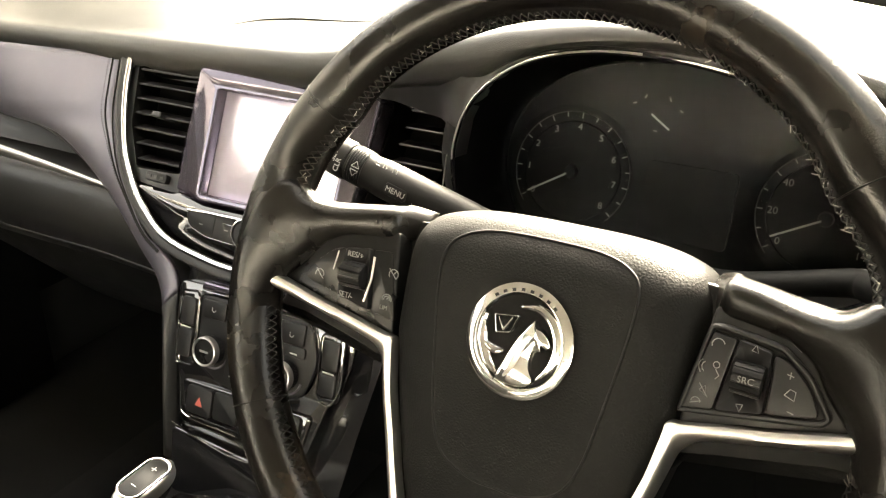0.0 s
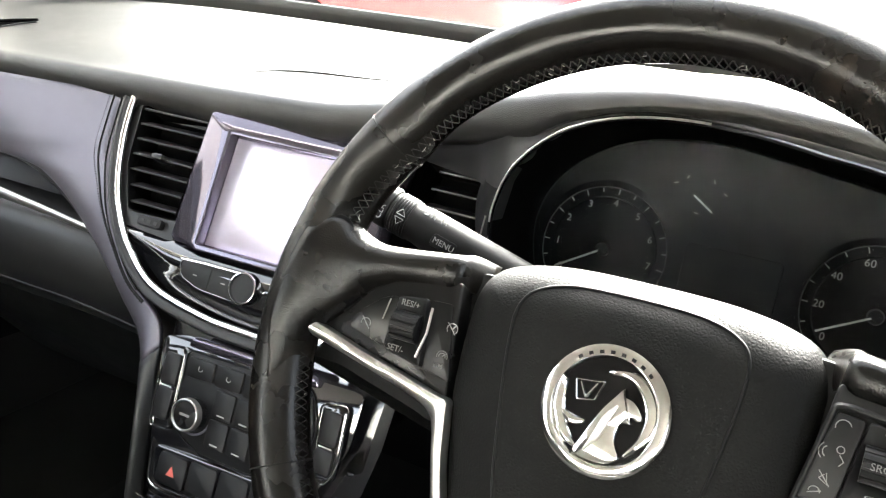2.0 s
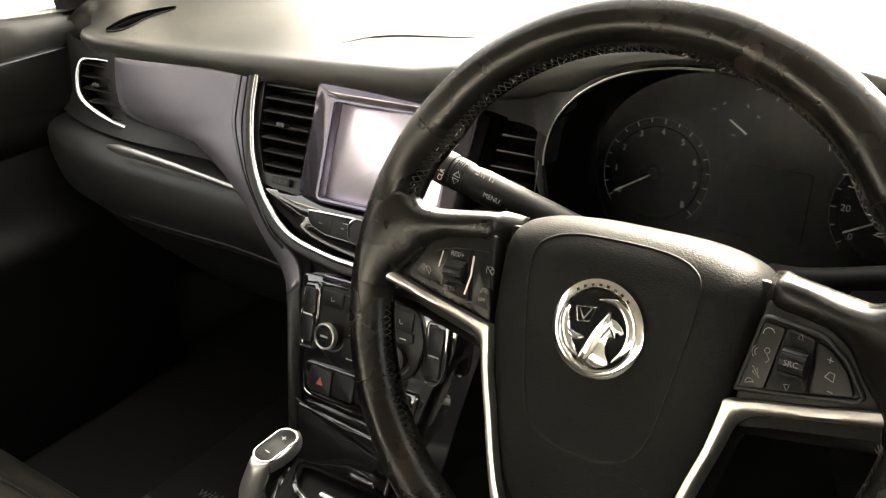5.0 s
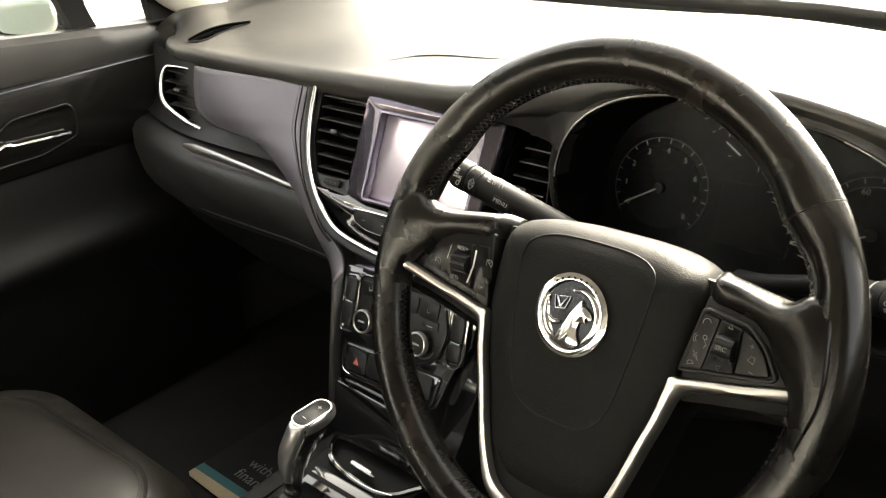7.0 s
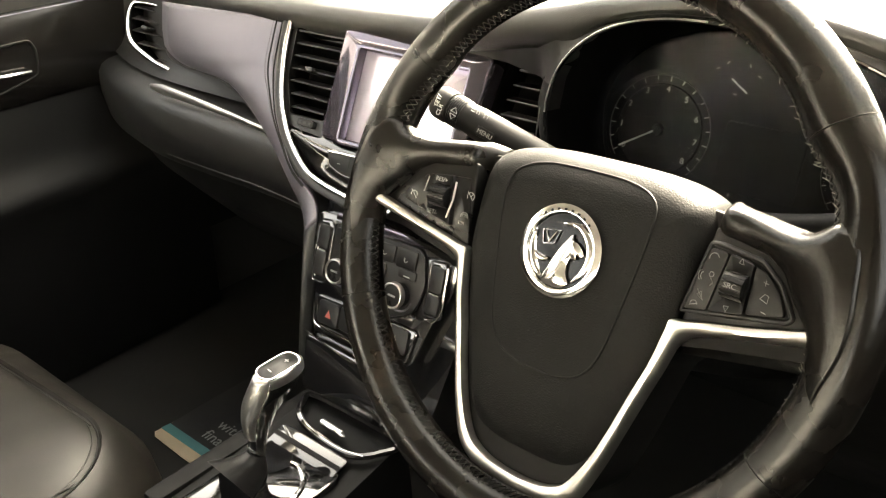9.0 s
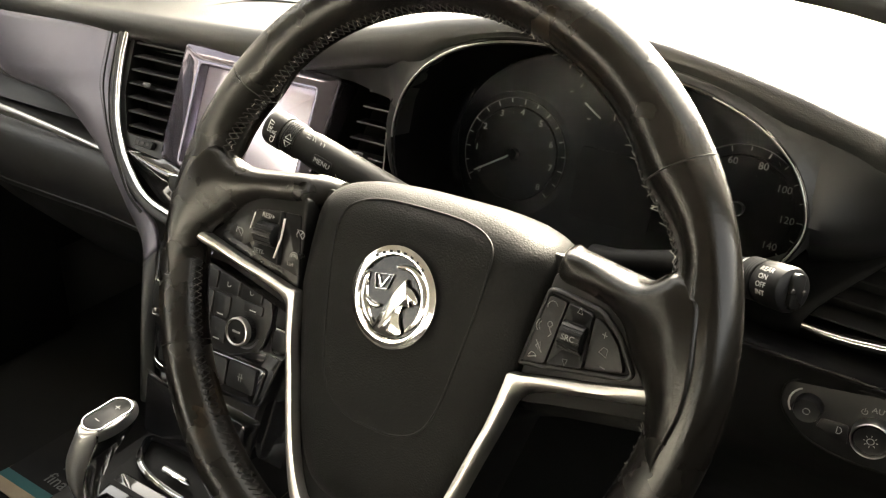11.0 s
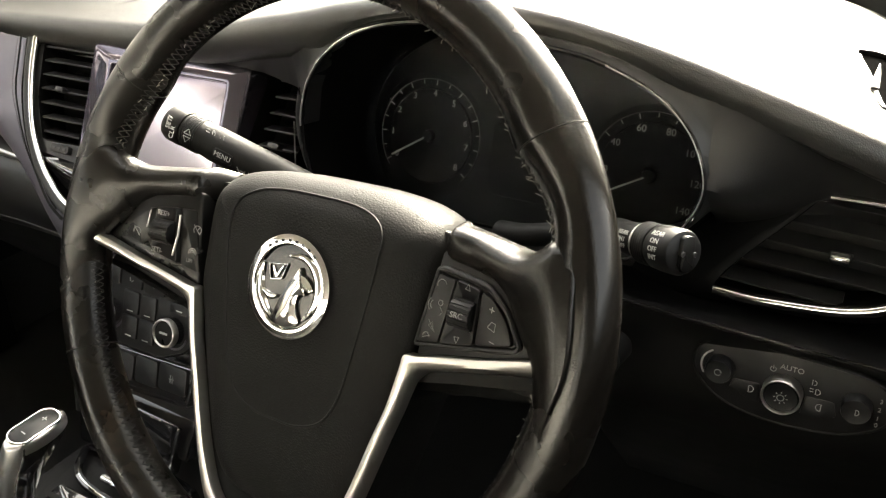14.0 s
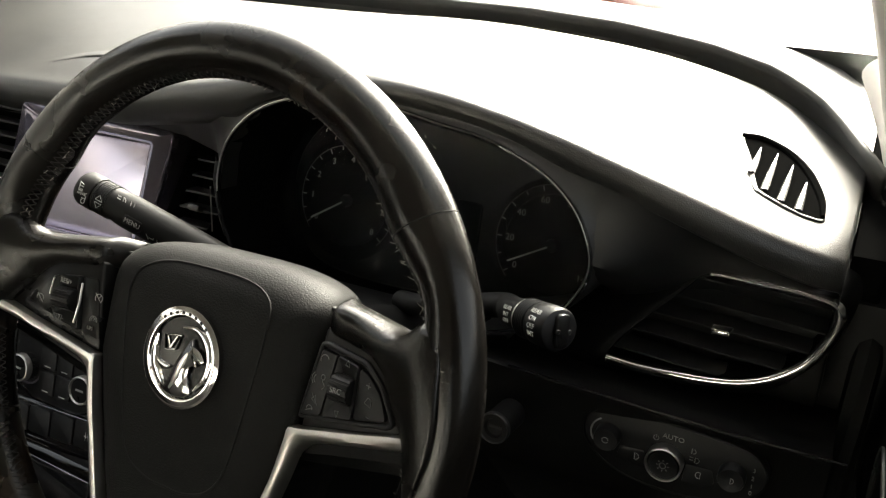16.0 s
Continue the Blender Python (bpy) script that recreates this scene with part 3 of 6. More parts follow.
edge = [(x - 0.009 + 0.018 * (i / len(u_line)), y - 0.006 * math.sin(math.pi * i / len(u_line))) for i, (x, y) in enumerate(u_line[:30])]
fine = spl([tuple(p) for p in edge], 4)
part("stitching", moved(join(*[sweep([(p[0], p[1], 0.0044), ((p[0] + q[0]) / 2, (p[1] + q[1]) / 2, 0.0044)], 0.00045, n=4) for p, q in zip(fine, fine[1:])]), S), THREAD, dash, "grey stitches beside the chrome line")
# upright face of the hood between the centre vent and the dials
RIM_LOOP = [(-0.120, 0.192, 0.915), (-0.143, 0.198, 0.945), (-0.151, 0.203, 0.978), (-0.148, 0.206, 1.002), (-0.140, 0.207, 1.020), (-0.126, 0.208, 1.037), (-0.106, 0.209, 1.052), (-0.080, 0.210, 1.063), (-0.050, 0.212, 1.069), (-0.015, 0.211, 1.071), (0.020, 0.208, 1.069), (0.055, 0.204, 1.065),
            (0.088, 0.203, 1.061), (0.117, 0.201, 1.053), (0.141, 0.199, 1.042), (0.160, 0.196, 1.026), (0.171, 0.193, 1.008), (0.1755, 0.191, 0.990), (0.172, 0.188, 0.974), (0.160, 0.186, 0.955), (0.135, 0.184, 0.935), (0.09, 0.182, 0.92), (0.0, 0.180, 0.91), (-0.07, 0.183, 0.908)]
HX = list(np.linspace(-0.31, -0.16, 22)) + list(np.linspace(-0.151, 0.1755, 60))


def hood_foot(x):
    """The foot of the hood's face: the rim of the opening, or the top of the centre vent beside it."""
    y = float(np.interp(x, [-0.31, -0.24, -0.18, -0.151, -0.126, -0.05, 0.055, 0.1755], [0.2655, 0.262, 0.238, 0.205, 0.208, 0.2125, 0.2045, 0.192]))
    z = max(0.996, rim_top(x)) if x < -0.151 else rim_top(x)
    return y + 0.0008, z


rows = []
for s in np.linspace(0, 1, 8):
    rows.append([(x, (lip(x)[0] + 0.001) * (1 - s) + hood_foot(x)[0] * s + 0.004 * math.sin(math.pi * s), (lip(x)[1] - min(drop(x), 0.012) * 0.6) * (1 - s) + hood_foot(x)[1] * s) for x in HX])
rows.append([(x, hood_foot(x)[0] + 0.02, hood_foot(x)[1] - 0.003) for x in HX])
part("hood_front", loft(rows), BLACK, dash, "grained upright face of the hood")
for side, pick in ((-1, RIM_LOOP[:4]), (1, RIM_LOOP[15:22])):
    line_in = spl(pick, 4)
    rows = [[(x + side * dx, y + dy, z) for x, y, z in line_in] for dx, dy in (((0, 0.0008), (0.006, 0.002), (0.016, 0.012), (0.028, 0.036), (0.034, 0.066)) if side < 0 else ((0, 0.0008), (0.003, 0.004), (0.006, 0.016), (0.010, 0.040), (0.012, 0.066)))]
    # Left flank gets a deeper black: its shade is put into the colour.
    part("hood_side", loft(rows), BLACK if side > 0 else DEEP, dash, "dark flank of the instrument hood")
part("edge_line", sweep([(-0.1515, 0.1945, 0.984), (-0.1560, 0.1975, 0.962), (-0.1605, 0.2005, 0.940)], 0.0006, n=6), SILVER, dash, "fine bright edge beside the dials")

# ---- instruments ----
cluster = thing("instrument_cluster", "black instrument cluster with two round dials under the hood", "dials", G)
Gi = G.inverted()
rim3 = [Gi @ Vector(p) for p in spl(RIM_LOOP, 4, True)]
mid = np.mean([(p.x, p.y) for p in rim3], 0)
ring = [(mid[0] + (p.x - mid[0]) * 1.04, mid[1] + (p.y - mid[1]) * 1.04) for p in rim3]


def inner(k, z, t):
    """The tunnel's section: t from the rim (0) to the scaled opening (1)."""
    return [tuple(r * (1 - t) + Vector((mid[0] + (x - mid[0]) * k, mid[1] + (y - mid[1]) * k, z)) * t) for r, (x, y) in zip(rim3, ring)]


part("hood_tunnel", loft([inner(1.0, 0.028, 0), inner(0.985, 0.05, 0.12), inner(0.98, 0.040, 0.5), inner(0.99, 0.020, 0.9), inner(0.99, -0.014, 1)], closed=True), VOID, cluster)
part("rim_line", sweep([tuple(p) for p in rim3], 0.0019, closed=True, n=8, up=(0, 0, 1)), PIANO, cluster, "gloss rim round the dials")
part("chrome_arc", sweep([tuple(p + Vector((0, 0, 0.0018))) for p in rim3[8:37]], 0.0008, n=8, up=(0, 0, 1)), SILVER, cluster, "thin bright line on the rim")
part("chrome_arc", sweep([tuple(p + Vector((0, 0, 0.0020))) for p in rim3[50:78]], 0.0005, n=8, up=(0, 0, 1)), SILVER, cluster, "thin bright line on the rim")
part("back_plate", prism(inset(ring, 0.003), -0.03, -0.012, 0.001), VOID, cluster)
def dial(cx, cy, r, numbers, a0, a1, needle, parent, size):
    d = part("dial", moved(lathe([(0.0, 0.0), (r * 0.80, 0.0), (r * 0.86, 0.0015), (r * 0.88, 0.0015), (r * 0.90, 0.0), (r * 1.18, 0.0)], 48), at(cx, cy, -0.0115)), VOID, parent, "round black dial face")
    part("dial_ring", sweep([(cx + r * 1.06 * math.cos(t), cy + r * 1.06 * math.sin(t), -0.0105) for t in np.linspace(radians(a1 - 6), radians(a0 + 6), 60)], (0.0005, 0.0005), n=4), SLAT, d, "fine grey ring round the scale")
    bars = []
    k = len(numbers)
    for i in range(2 * k - 1):
        a = radians(a0 + (a1 - a0) * i / (2 * k - 2))
        bars.append(moved(box(-0.0004, 0.0004, -0.0022 if i % 2 == 0 else -0.0012, 0.0022, 0, 0.0004, 0), at(cx + r * 1.0 * math.cos(a), cy + r * math.sin(a), -0.0105, math.degrees(a) - 90)))
        if i % 2 == 0 and numbers[i // 2]:
            text(numbers[i // 2], size, DIM, d, at(cx + r * 0.80 * math.cos(a), cy + r * 0.80 * math.sin(a), -0.0095), "numeral")
    part("tick_marks", join(*bars), DIM, d)
    part("needle", join(moved(box(0.003, r * 0.86, -0.0007, 0.0007, 0, 0.0012, 0), at(cx, cy, -0.006, needle)), moved(box(0.0, 0.003, -0.0007, 0.0007, 0, 0.0012, 0), at(cx, cy, -0.006, needle))), WHITE, d, "thin white needle")
    part("needle_hub", moved(lathe([(0, 0.0050), (0.005, 0.0045), (0.006, 0)], 24), at(cx, cy, -0.0095)), DEEP, d)
    return d


dial(-0.094, -0.004, 0.0475, ["0", "1", "2", "3", "4", "5", "6", "7", "8"], 213, -39, 212, cluster, 0.0080)
dial(0.1075, -0.005, 0.0475, ["0", "20", "40", "60", "80", "100", "120", "140"], 217, -37, 209, cluster, 0.0080)
part("needle", moved(box(0.0, 0.019, -0.0006, 0.0006, 0, 0.001, 0), at(-0.034, 0.053, -0.006, -33)), WHITE, cluster)
for x, y, w in ((-0.050, 0.060, 20), (-0.042, 0.066, 60), (-0.022, 0.066, 110), (-0.012, 0.058, 150), (-0.030, 0.040, 0)):
    part("gauge_mark", moved(box(-0.0016, 0.0016, -0.0004, 0.0004, 0, 0.0004, 0), at(x, y, -0.0105, w)), DIM, cluster)
part("trip_display", prism(rounded(0.072, 0.062, 0.004, 4, 0.005, -0.014), -0.012, -0.0085, 0.001), VOID, cluster, "dark central display")
part("lens", prism(inset(ring, 0.004), 0.004, 0.005, 0.0), LENS, cluster).visible_shadow = False

# ---- infotainment ----
radio = thing("infotainment_unit", "gloss black touchscreen unit with a pale reflection", "touchscreen", SR)
outer = corner([(-0.0925, 0.0855), (-0.0965, -0.0375), (0.106, -0.035), (0.1150, 0.0835)], 0.006)
inner = corner([(-0.0600, 0.0665), (-0.0620, -0.0345), (0.0880, -0.0315), (0.0920, 0.0665)], 0.0015)
k = len(outer)
bez = [[(x, y, z) for x, y in o] for o, z in ((outer, -0.02), (outer, 0.0022), (inset(outer, 0.0008), 0.0038), (inset(outer, 0.0030), 0.0052), (inset(inner, -0.0060), 0.0082), (inset(inner, -0.0016), 0.0088), (inset(inner, -0.0004), 0.0084), (inner, 0.0074), (inner, -0.0045))]
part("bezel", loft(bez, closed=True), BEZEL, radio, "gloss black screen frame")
part("screen", prism(inset(inner, 0.0003), -0.008, -0.0025, 0.0003), SCREEN, radio, "blank display with its pale reflection in the colour")
LOW_X = list(np.linspace(-0.158, 0.160, 40))
rows = []
for k, h in ((0.0, -0.30), (0.0, 0.0), (0.10, 0.42), (0.22, 0.80), (0.30, 0.97), (0.36, 1.0), (0.42, 0.93), (0.50, 0.66), (0.62, 0.30), (0.78, 0.06), (1.0, 0.0), (1.02, -0.9)):
    row = []
    for x in LOW_X:
        y0 = -0.0385 + 0.004 * max(x - 0.11, 0) / 0.05
        y1 = float(np.interp(x, [-0.160, -0.134, -0.088, 0.012, 0.10, 0.14, 0.165], [-0.040, -0.055, -0.081, -0.093, -0.085, -0.066, -0.036]))
        swell = 0.0095 * math.sin(math.pi * min(max((x + 0.165) / 0.33, 0), 1)) ** 0.6
        row.append((x, y0 + (y1 - y0) * k, 0.0005 + swell * h))
    rows.append(row)
part("lower_panel", loft(rows), PIANO, radio, "gloss black lower panel with a ledge")
bar = corner([(-0.072, -0.050), (-0.005, -0.047), (-0.005, -0.074), (-0.045, -0.073), (-0.068, -0.066)], 0.007)
part("button_bar", prism(bar, 0.0, 0.0098, 0.0015), BUTTON, radio)
part("bar_rim", frame_ring(bar, 0.0010, 0.0, 0.0104, 0.0004), PIANO, radio, "gloss rim of the button bar")
part("bright_line", sweep([(-0.0705, -0.0512, 0.0104), (-0.045, -0.0496, 0.0106), (-0.006, -0.0484, 0.0106)], (0.0016, 0.0010), n=8), CHROME, radio, "chrome line over the buttons")
part("button_gap", box(-0.0365, -0.0358, -0.0725, -0.0515, 0.0096, 0.0101, 0), DEEP, radio)
for x in (-0.052, -0.021):
    part("symbol", box(x - 0.0022, x + 0.0022, -0.0622, -0.0612, 0.0097, 0.0100, 0), DIM, radio)
part("volume_knob", moved(lathe([(0.0138, 0), (0.0138, 0.010), (0.0132, 0.0108), (0.0122, 0.0112), (0.0118, 0.0100), (0.0, 0.0104)], 40), at(0.004, -0.060, 0.005)), BUTTON, radio)
part("knob_ring", moved(lathe([(0.0142, 0.004), (0.0142, 0.0108), (0.0136, 0.0120), (0.0127, 0.0122), (0.0122, 0.0112), (0.0135, 0.004)], 40, True), at(0.004, -0.060, 0.005)), CHROME, radio, "chrome ring of the knob")


# ---- air vents ----
def vent(name, m, outline, slats, label, depth=0.03, tilt=25, tab=None, lean=0.0, tab_material=SLAT, gap=0.0):
    v = thing(name, label, "air vent", m, "dashboard air vents")
    P = np.array(outline)
    part("well", loft([[(x, y, z) for x, y in o] for o, z in ((P, 0.0), (inset(outline, 0.001), -0.004), (inset(outline, 0.003), -depth))] + [[(float(P[:, 0].mean()), float(P[:, 1].mean()), -depth)] * len(P)], closed=True), VOID, v)
    y0, y1 = P[:, 1].min(), P[:, 1].max()
    for i in range(slats):
        y = y0 + (y1 - y0) * (i + 0.5) / slats
        xs = []
        for a, b in zip(P, np.roll(P, -1, 0)):
            if (a[1] - y) * (b[1] - y) < 0:
                xs.append(a[0] + (b[0] - a[0]) * (y - a[1]) / (b[1] - a[1]))
        if len(xs) < 2:
            continue
        a, b = min(xs), max(xs)
        sl = moved(box(a + 0.001 + (b - a) * gap, b - 0.001, -0.0010, 0.0010, -0.015, 0.0, 0.0007), Matrix.Translation((0, y, -0.002)) @ Matrix.Rotation(radians(tilt), 4, "X"))
        sl = ([(x, yy + lean * (x - (a + b) / 2), z) for x, yy, z in sl[0]], sl[1])
        part("slat", sl, SLAT, v)
    if tab:
        part("tab", moved(loft([[(x, y, z) for x, y in rounded(w, h, h * 0.45, 3)] for w, h, z in ((0.020, 0.004, -0.014), (0.016, 0.0055, -0.004), (0.0135, 0.006, 0.002), (0.0125, 0.005, 0.0042), (0.010, 0.003, 0.0048))], closed=True, caps=True), at(tab[0], tab[1], 0.0)), tab_material, v, "small tab")
    return v


vl = corner([(-0.186, 0.078), (-0.103, 0.083), (-0.099, -0.020), (-0.154, -0.022), (-0.176, 0.020)], 0.003)
vent("air_vent", S, vl, 7, "black slatted centre air vent beside the screen", tab=(-0.142, 0.032))
plate = corner([(-0.197, 0.086), (-0.099, 0.091), (-0.094, -0.040), (-0.158, -0.036), (-0.189, 0.020)], 0.003)
part("vent_plate", moved(loft([[(x, y, z) for x, y in o] for o, z in ((plate, -0.02), (plate, -0.0035), (inset(vl, -0.0015), -0.002), (vl, -0.0035), (vl, -0.02))], closed=True), S), BLACK, dash, "matt face round the vent")
vr = corner([(0.1265, 0.084), (0.190, 0.086), (0.186, 0.050), (0.178, 0.020), (0.160, -0.020), (0.114, -0.022)], 0.003)
v = vent("air_vent", S, vr, 7, "black slatted centre air vent beside the instruments", tab=(0.150, 0.018), gap=0.16)
part("edge_line", moved(sweep([(0.1262, 0.084, 0.0012), (0.1195, 0.028, 0.0014), (0.1135, -0.021, 0.0012)], 0.0007, n=6), S), SATIN, v, "fine bright edge beside the screen")
part("airbag_light", moved(prism(rounded(0.028, 0.009, 0.003), -0.004, 0.003, 0.001), S @ at(-0.122, -0.029, 0)), BUTTON, dash, "small indicator strip")
part("airbag_marks", join(*[moved(box(-0.0022, 0.0022, -0.0016, 0.0016, 0.003, 0.0034, 0), S @ at(-0.122 + d, -0.029, 0)) for d in (-0.008, 0, 0.008)]), THREAD, dash)
sv = spl([(-0.064, -0.036), (-0.030, -0.038), (0.029, -0.031), (0.062, -0.012), (0.077, 0.013), (0.079, 0.030), (0.070, 0.037), (0.034, 0.039), (-0.001, 0.039), (-0.020, 0.021)], 4, True)
v = vent("air_vent", V, sv, 5, "black slatted side air vent with a chrome surround", tab=(0.012, 0.0), lean=-0.04, tab_material=CHROME)
cs = np.mean(np.array(sv), 0)
pod = []
for k, z in ((1.0, 0.0), (1.06, 0.0006), (1.14, -0.001), (1.30, -0.006), (1.55, -0.016), (1.9, -0.032)):
    pod.append([(cs[0] + (x - cs[0]) * (1 + (k - 1) * (0.3 if x > cs[0] else 1.0)), cs[1] + (y - cs[1]) * (1 + (k - 1) * 0.8), z) for x, y in sv])
part("pod", loft(pod, closed=True), DEEP, v, "smooth black housing of the vent")
part("surround", sweep([(x, y, 0.001) for x, y in spl([(-0.064, -0.040), (-0.030, -0.041), (0.029, -0.034), (0.064, -0.014), (0.080, 0.013), (0.082, 0.032), (0.071, 0.039), (0.034, 0.041), (-0.001, 0.0405)], 6)], [(0.0022 + 0.002 * min(1, (48 - i) / 20), 0.004) for i in range(49)], n=10), CHROME, v, "chrome surround")
PV = plane(-0.899, 0.290, 0.9310, 25) @ Matrix.Rotation(radians(14), 4, "Y")
pv = spl([(-0.046, 0.036), (0.0, 0.038), (0.046, 0.037), (0.048, 0.0), (0.047, -0.043), (0.012, -0.036), (-0.032, -0.018), (-0.047, 0.008)], 4, True)
v = vent("air_vent", PV, pv, 5, "black slatted passenger air vent with a chrome surround", tab=(-0.015, 0.005))
part("surround", sweep([(x, y, 0.001) for x, y in spl([(0.046, 0.0405), (0.010, 0.041), (-0.030, 0.040), (-0.049, 0.034), (-0.0505, 0.008), (-0.035, -0.020), (0.010, -0.0385), (0.046, -0.0455)], 6)], [(0.0014 + 0.0026 * min(max(i - 8, 0) / 22, 1), 0.0014 + 0.0024 * min(max(i - 8, 0) / 22, 1)) for i in range(43)], n=10), CHROME, v, "chrome surround")

# ---- steering wheel ----
wheel = thing("steering_wheel", "worn black leather three-spoke steering wheel with satin silver trim", "steering wheel", W)
NR = 144
RIM, RIM_Y, RIM_Z = 0.1752, -0.0040, 0.0027      # the rim's radius, and where its middle lies


def rim_point(a, phi, out=0.0):
    """A point of the rim's skin: a runs round the wheel, phi round the rim (0 outside, 90 towards the driver)."""
    d = abs((math.degrees(a) - 90 + 180) % 360 - 180)          # from the top of the wheel
    thumb = smooth_interp(d / 100, [0.40, 0.48, 0.54, 0.60, 0.65, 0.70, 0.74, 0.78], [0.0, 0.0010, 0.0028, -0.0010, -0.0046, -0.0046, -0.0012, 0.0])
    heel = smooth_interp(d / 100, [0.46, 0.54, 0.75, 0.86], [0.0, 0.0030, 0.0038, 0.0])
    r = 0.0163 + out + thumb * max(math.cos(phi - radians(155)), 0) ** 1.5 + heel * max(math.cos(phi - radians(228)), 0) ** 1.5
    q = RIM + r * math.cos(phi)
    return q * math.cos(a), RIM_Y + q * math.sin(a), RIM_Z + 0.985 * r * math.sin(phi)


PHI = np.linspace(0, 2 * math.pi, 28, endpoint=False)
rim = part("rim", loft([[rim_point(2 * math.pi * i / NR, p) for p in PHI] for i in range(NR + 1)], closed=True), LEATHER, wheel, "worn shiny leather rim")
for a in (35, 145, 207, 333):
    part("seam", sweep([rim_point(radians(a), p, -0.0001) for p in PHI], 0.00045, closed=True, n=6, up=(math.cos(radians(a)) * 0.3, math.sin(radians(a)) * 0.3, 0.9)), DEEP, rim)
st, st_shaded = [], []
for i in range(230):
    a = 2 * math.pi * i / 230
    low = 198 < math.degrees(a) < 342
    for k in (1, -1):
        (st_shaded if low else st).append(sweep([rim_point(a + b, radians(p), 0.0003) for b, p in ((-k * 0.012, 153), (0.0, 167), (k * 0.012, 181))], 0.00034, n=4))
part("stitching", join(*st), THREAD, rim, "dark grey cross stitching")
# The same stitches lower down, their shade put into a blacker colour.
part("stitching", join(*st_shaded), DEEP, rim, "cross stitching with shade in its darker colour")
rnd = random.Random(7)
for lo, hi, k in ((-14, 84, 46), (96, 196, 34)):
    for i in range(k):
        a = radians(rnd.uniform(lo, hi))
        p, e = radians(rnd.uniform(157, 179)), rnd.uniform(0.0010, 0.0030)
        b = a + rnd.uniform(-0.02, 0.02)
        part("loose_thread", sweep([rim_point(a, p), rim_point((a + b) / 2, p - 0.04, e * 0.6), rim_point(b, p - rnd.uniform(0, 0.1), e)], 0.00022, n=4), COTTON, rim)
# hub cover
half = [(0.0, 0.0555), (0.036, 0.0548), (0.062, 0.0510), (0.0785, 0.0435), (0.0850, 0.030), (0.0845, 0.010), (0.0800, -0.022), (0.0735, -0.050), (0.0660, -0.080), (0.0590, -0.104), (0.0470, -0.129), (0.030, -0.1405), (0.0, -0.1425)]
hub = spl(half + [(-x, y) for x, y in half[-2:0:-1]], 5, True)
def fall(y):
    """The cover's margin falls away less towards its foot."""
    return 0.42 + 0.58 * min(max((y + 0.02) / 0.06, 0), 1)


rows = []
for d, z in ((0.0, -0.050), (0.0, -0.032), (0.0008, -0.0255), (0.0030, -0.0190), (0.0070, -0.0128), (0.0120, -0.0080), (0.0180, -0.0042)):
    rows.append([(x, y, z * fall(y) - 0.003 * max(-y / 0.14, 0)) for x, y in inset(hub, d)])
for k, z in ((0.92, -0.0020), (0.84, -0.0007), (0.75, 0.0), (0.6, 0.0), (0.4, 0.0), (0.2, 0.0), (0.0, 0.0)):
    rows.append([(x * k, y * k - 0.038 * (1 - k), z * fall(y) - 0.003 * max(-(y * k - 0.038 * (1 - k)) / 0.14, 0)) for x, y in inset(hub, 0.0180)])
part("hub_cover", loft(rows, closed=True), PAD, wheel, "grained hub cover")
ih = [(0.0, 0.0455), (0.028, 0.0445), (0.0445, 0.0400), (0.0530, 0.031), (0.0535, 0.012), (0.0490, -0.022), (0.0420, -0.060), (0.0320, -0.077), (0.015, -0.0840), (0.0, -0.0845)]
ih = spl(ih + [(-x, y) for x, y in ih[-2:0:-1]], 6, True)
lip_dist = np.array([min(math.hypot(x - p, y - q) for p, q in hub) for x, y in ih])
part("cover_groove", sweep([(x, y, float(np.interp(d, (0.0, 0.0070, 0.0120, 0.0180, 0.0240, 0.0290), (-0.0255, -0.0128, -0.0080, -0.0042, -0.0018, -0.0004))) * fall(y) + 0.0001 - 0.003 * max(-y / 0.14, 0)) for (x, y), d in zip(ih, lip_dist)], (0.0008, 0.0007), closed=True, n=6), DEEP, wheel)
# emblem: plain shapes
E0 = at(0.0, -0.0068, 0.0008)
em = part("emblem", moved(lathe([(0.0285, -0.002), (0.0298, 0.001), (0.0295, 0.0032), (0.0275, 0.0042), (0.0245, 0.0040), (0.0235, 0.0025), (0.0232, 0.0005)], 64), E0), CHROME, wheel, "round chrome emblem with plain shapes")
part("field", moved(lathe([(0.0, 0.0008), (0.0236, 0.0012), (0.0236, -0.002)], 48), E0), FIELD, em, "dark gloss field")
body = spl([(-0.0095, -0.0212), (-0.0072, -0.0140), (-0.0045, -0.0070), (-0.0008, 0.0010), (0.0030, 0.0070), (0.0068, 0.0122), (0.0080, 0.0086), (0.0115, 0.0078), (0.0150, 0.0048), (0.0170, 0.0010), (0.0152, -0.0006), (0.0122, 0.0004), (0.0128, -0.0026), (0.0092, -0.0030), (0.0076, -0.0070), (0.0082, -0.0125), (0.0112, -0.0180), (0.0060, -0.0222), (-0.0020, -0.0230)], 3, True)
part("curved_shape", moved(prism([tuple(p) for p in body], 0.0, 0.0036, 0.0010), E0), CHROME, em)
part("neck_shape", moved(sweep([(x, y, 0.0030) for x, y in spl([(-0.0045, -0.0190), (-0.0005, -0.0110), (0.0020, -0.0030), (0.0055, 0.0040)], 4)], [0.0006 + 0.0016 * math.sin(math.pi * (i + 0.5) / 13) for i in range(13)], n=8), E0), SHELL, em)
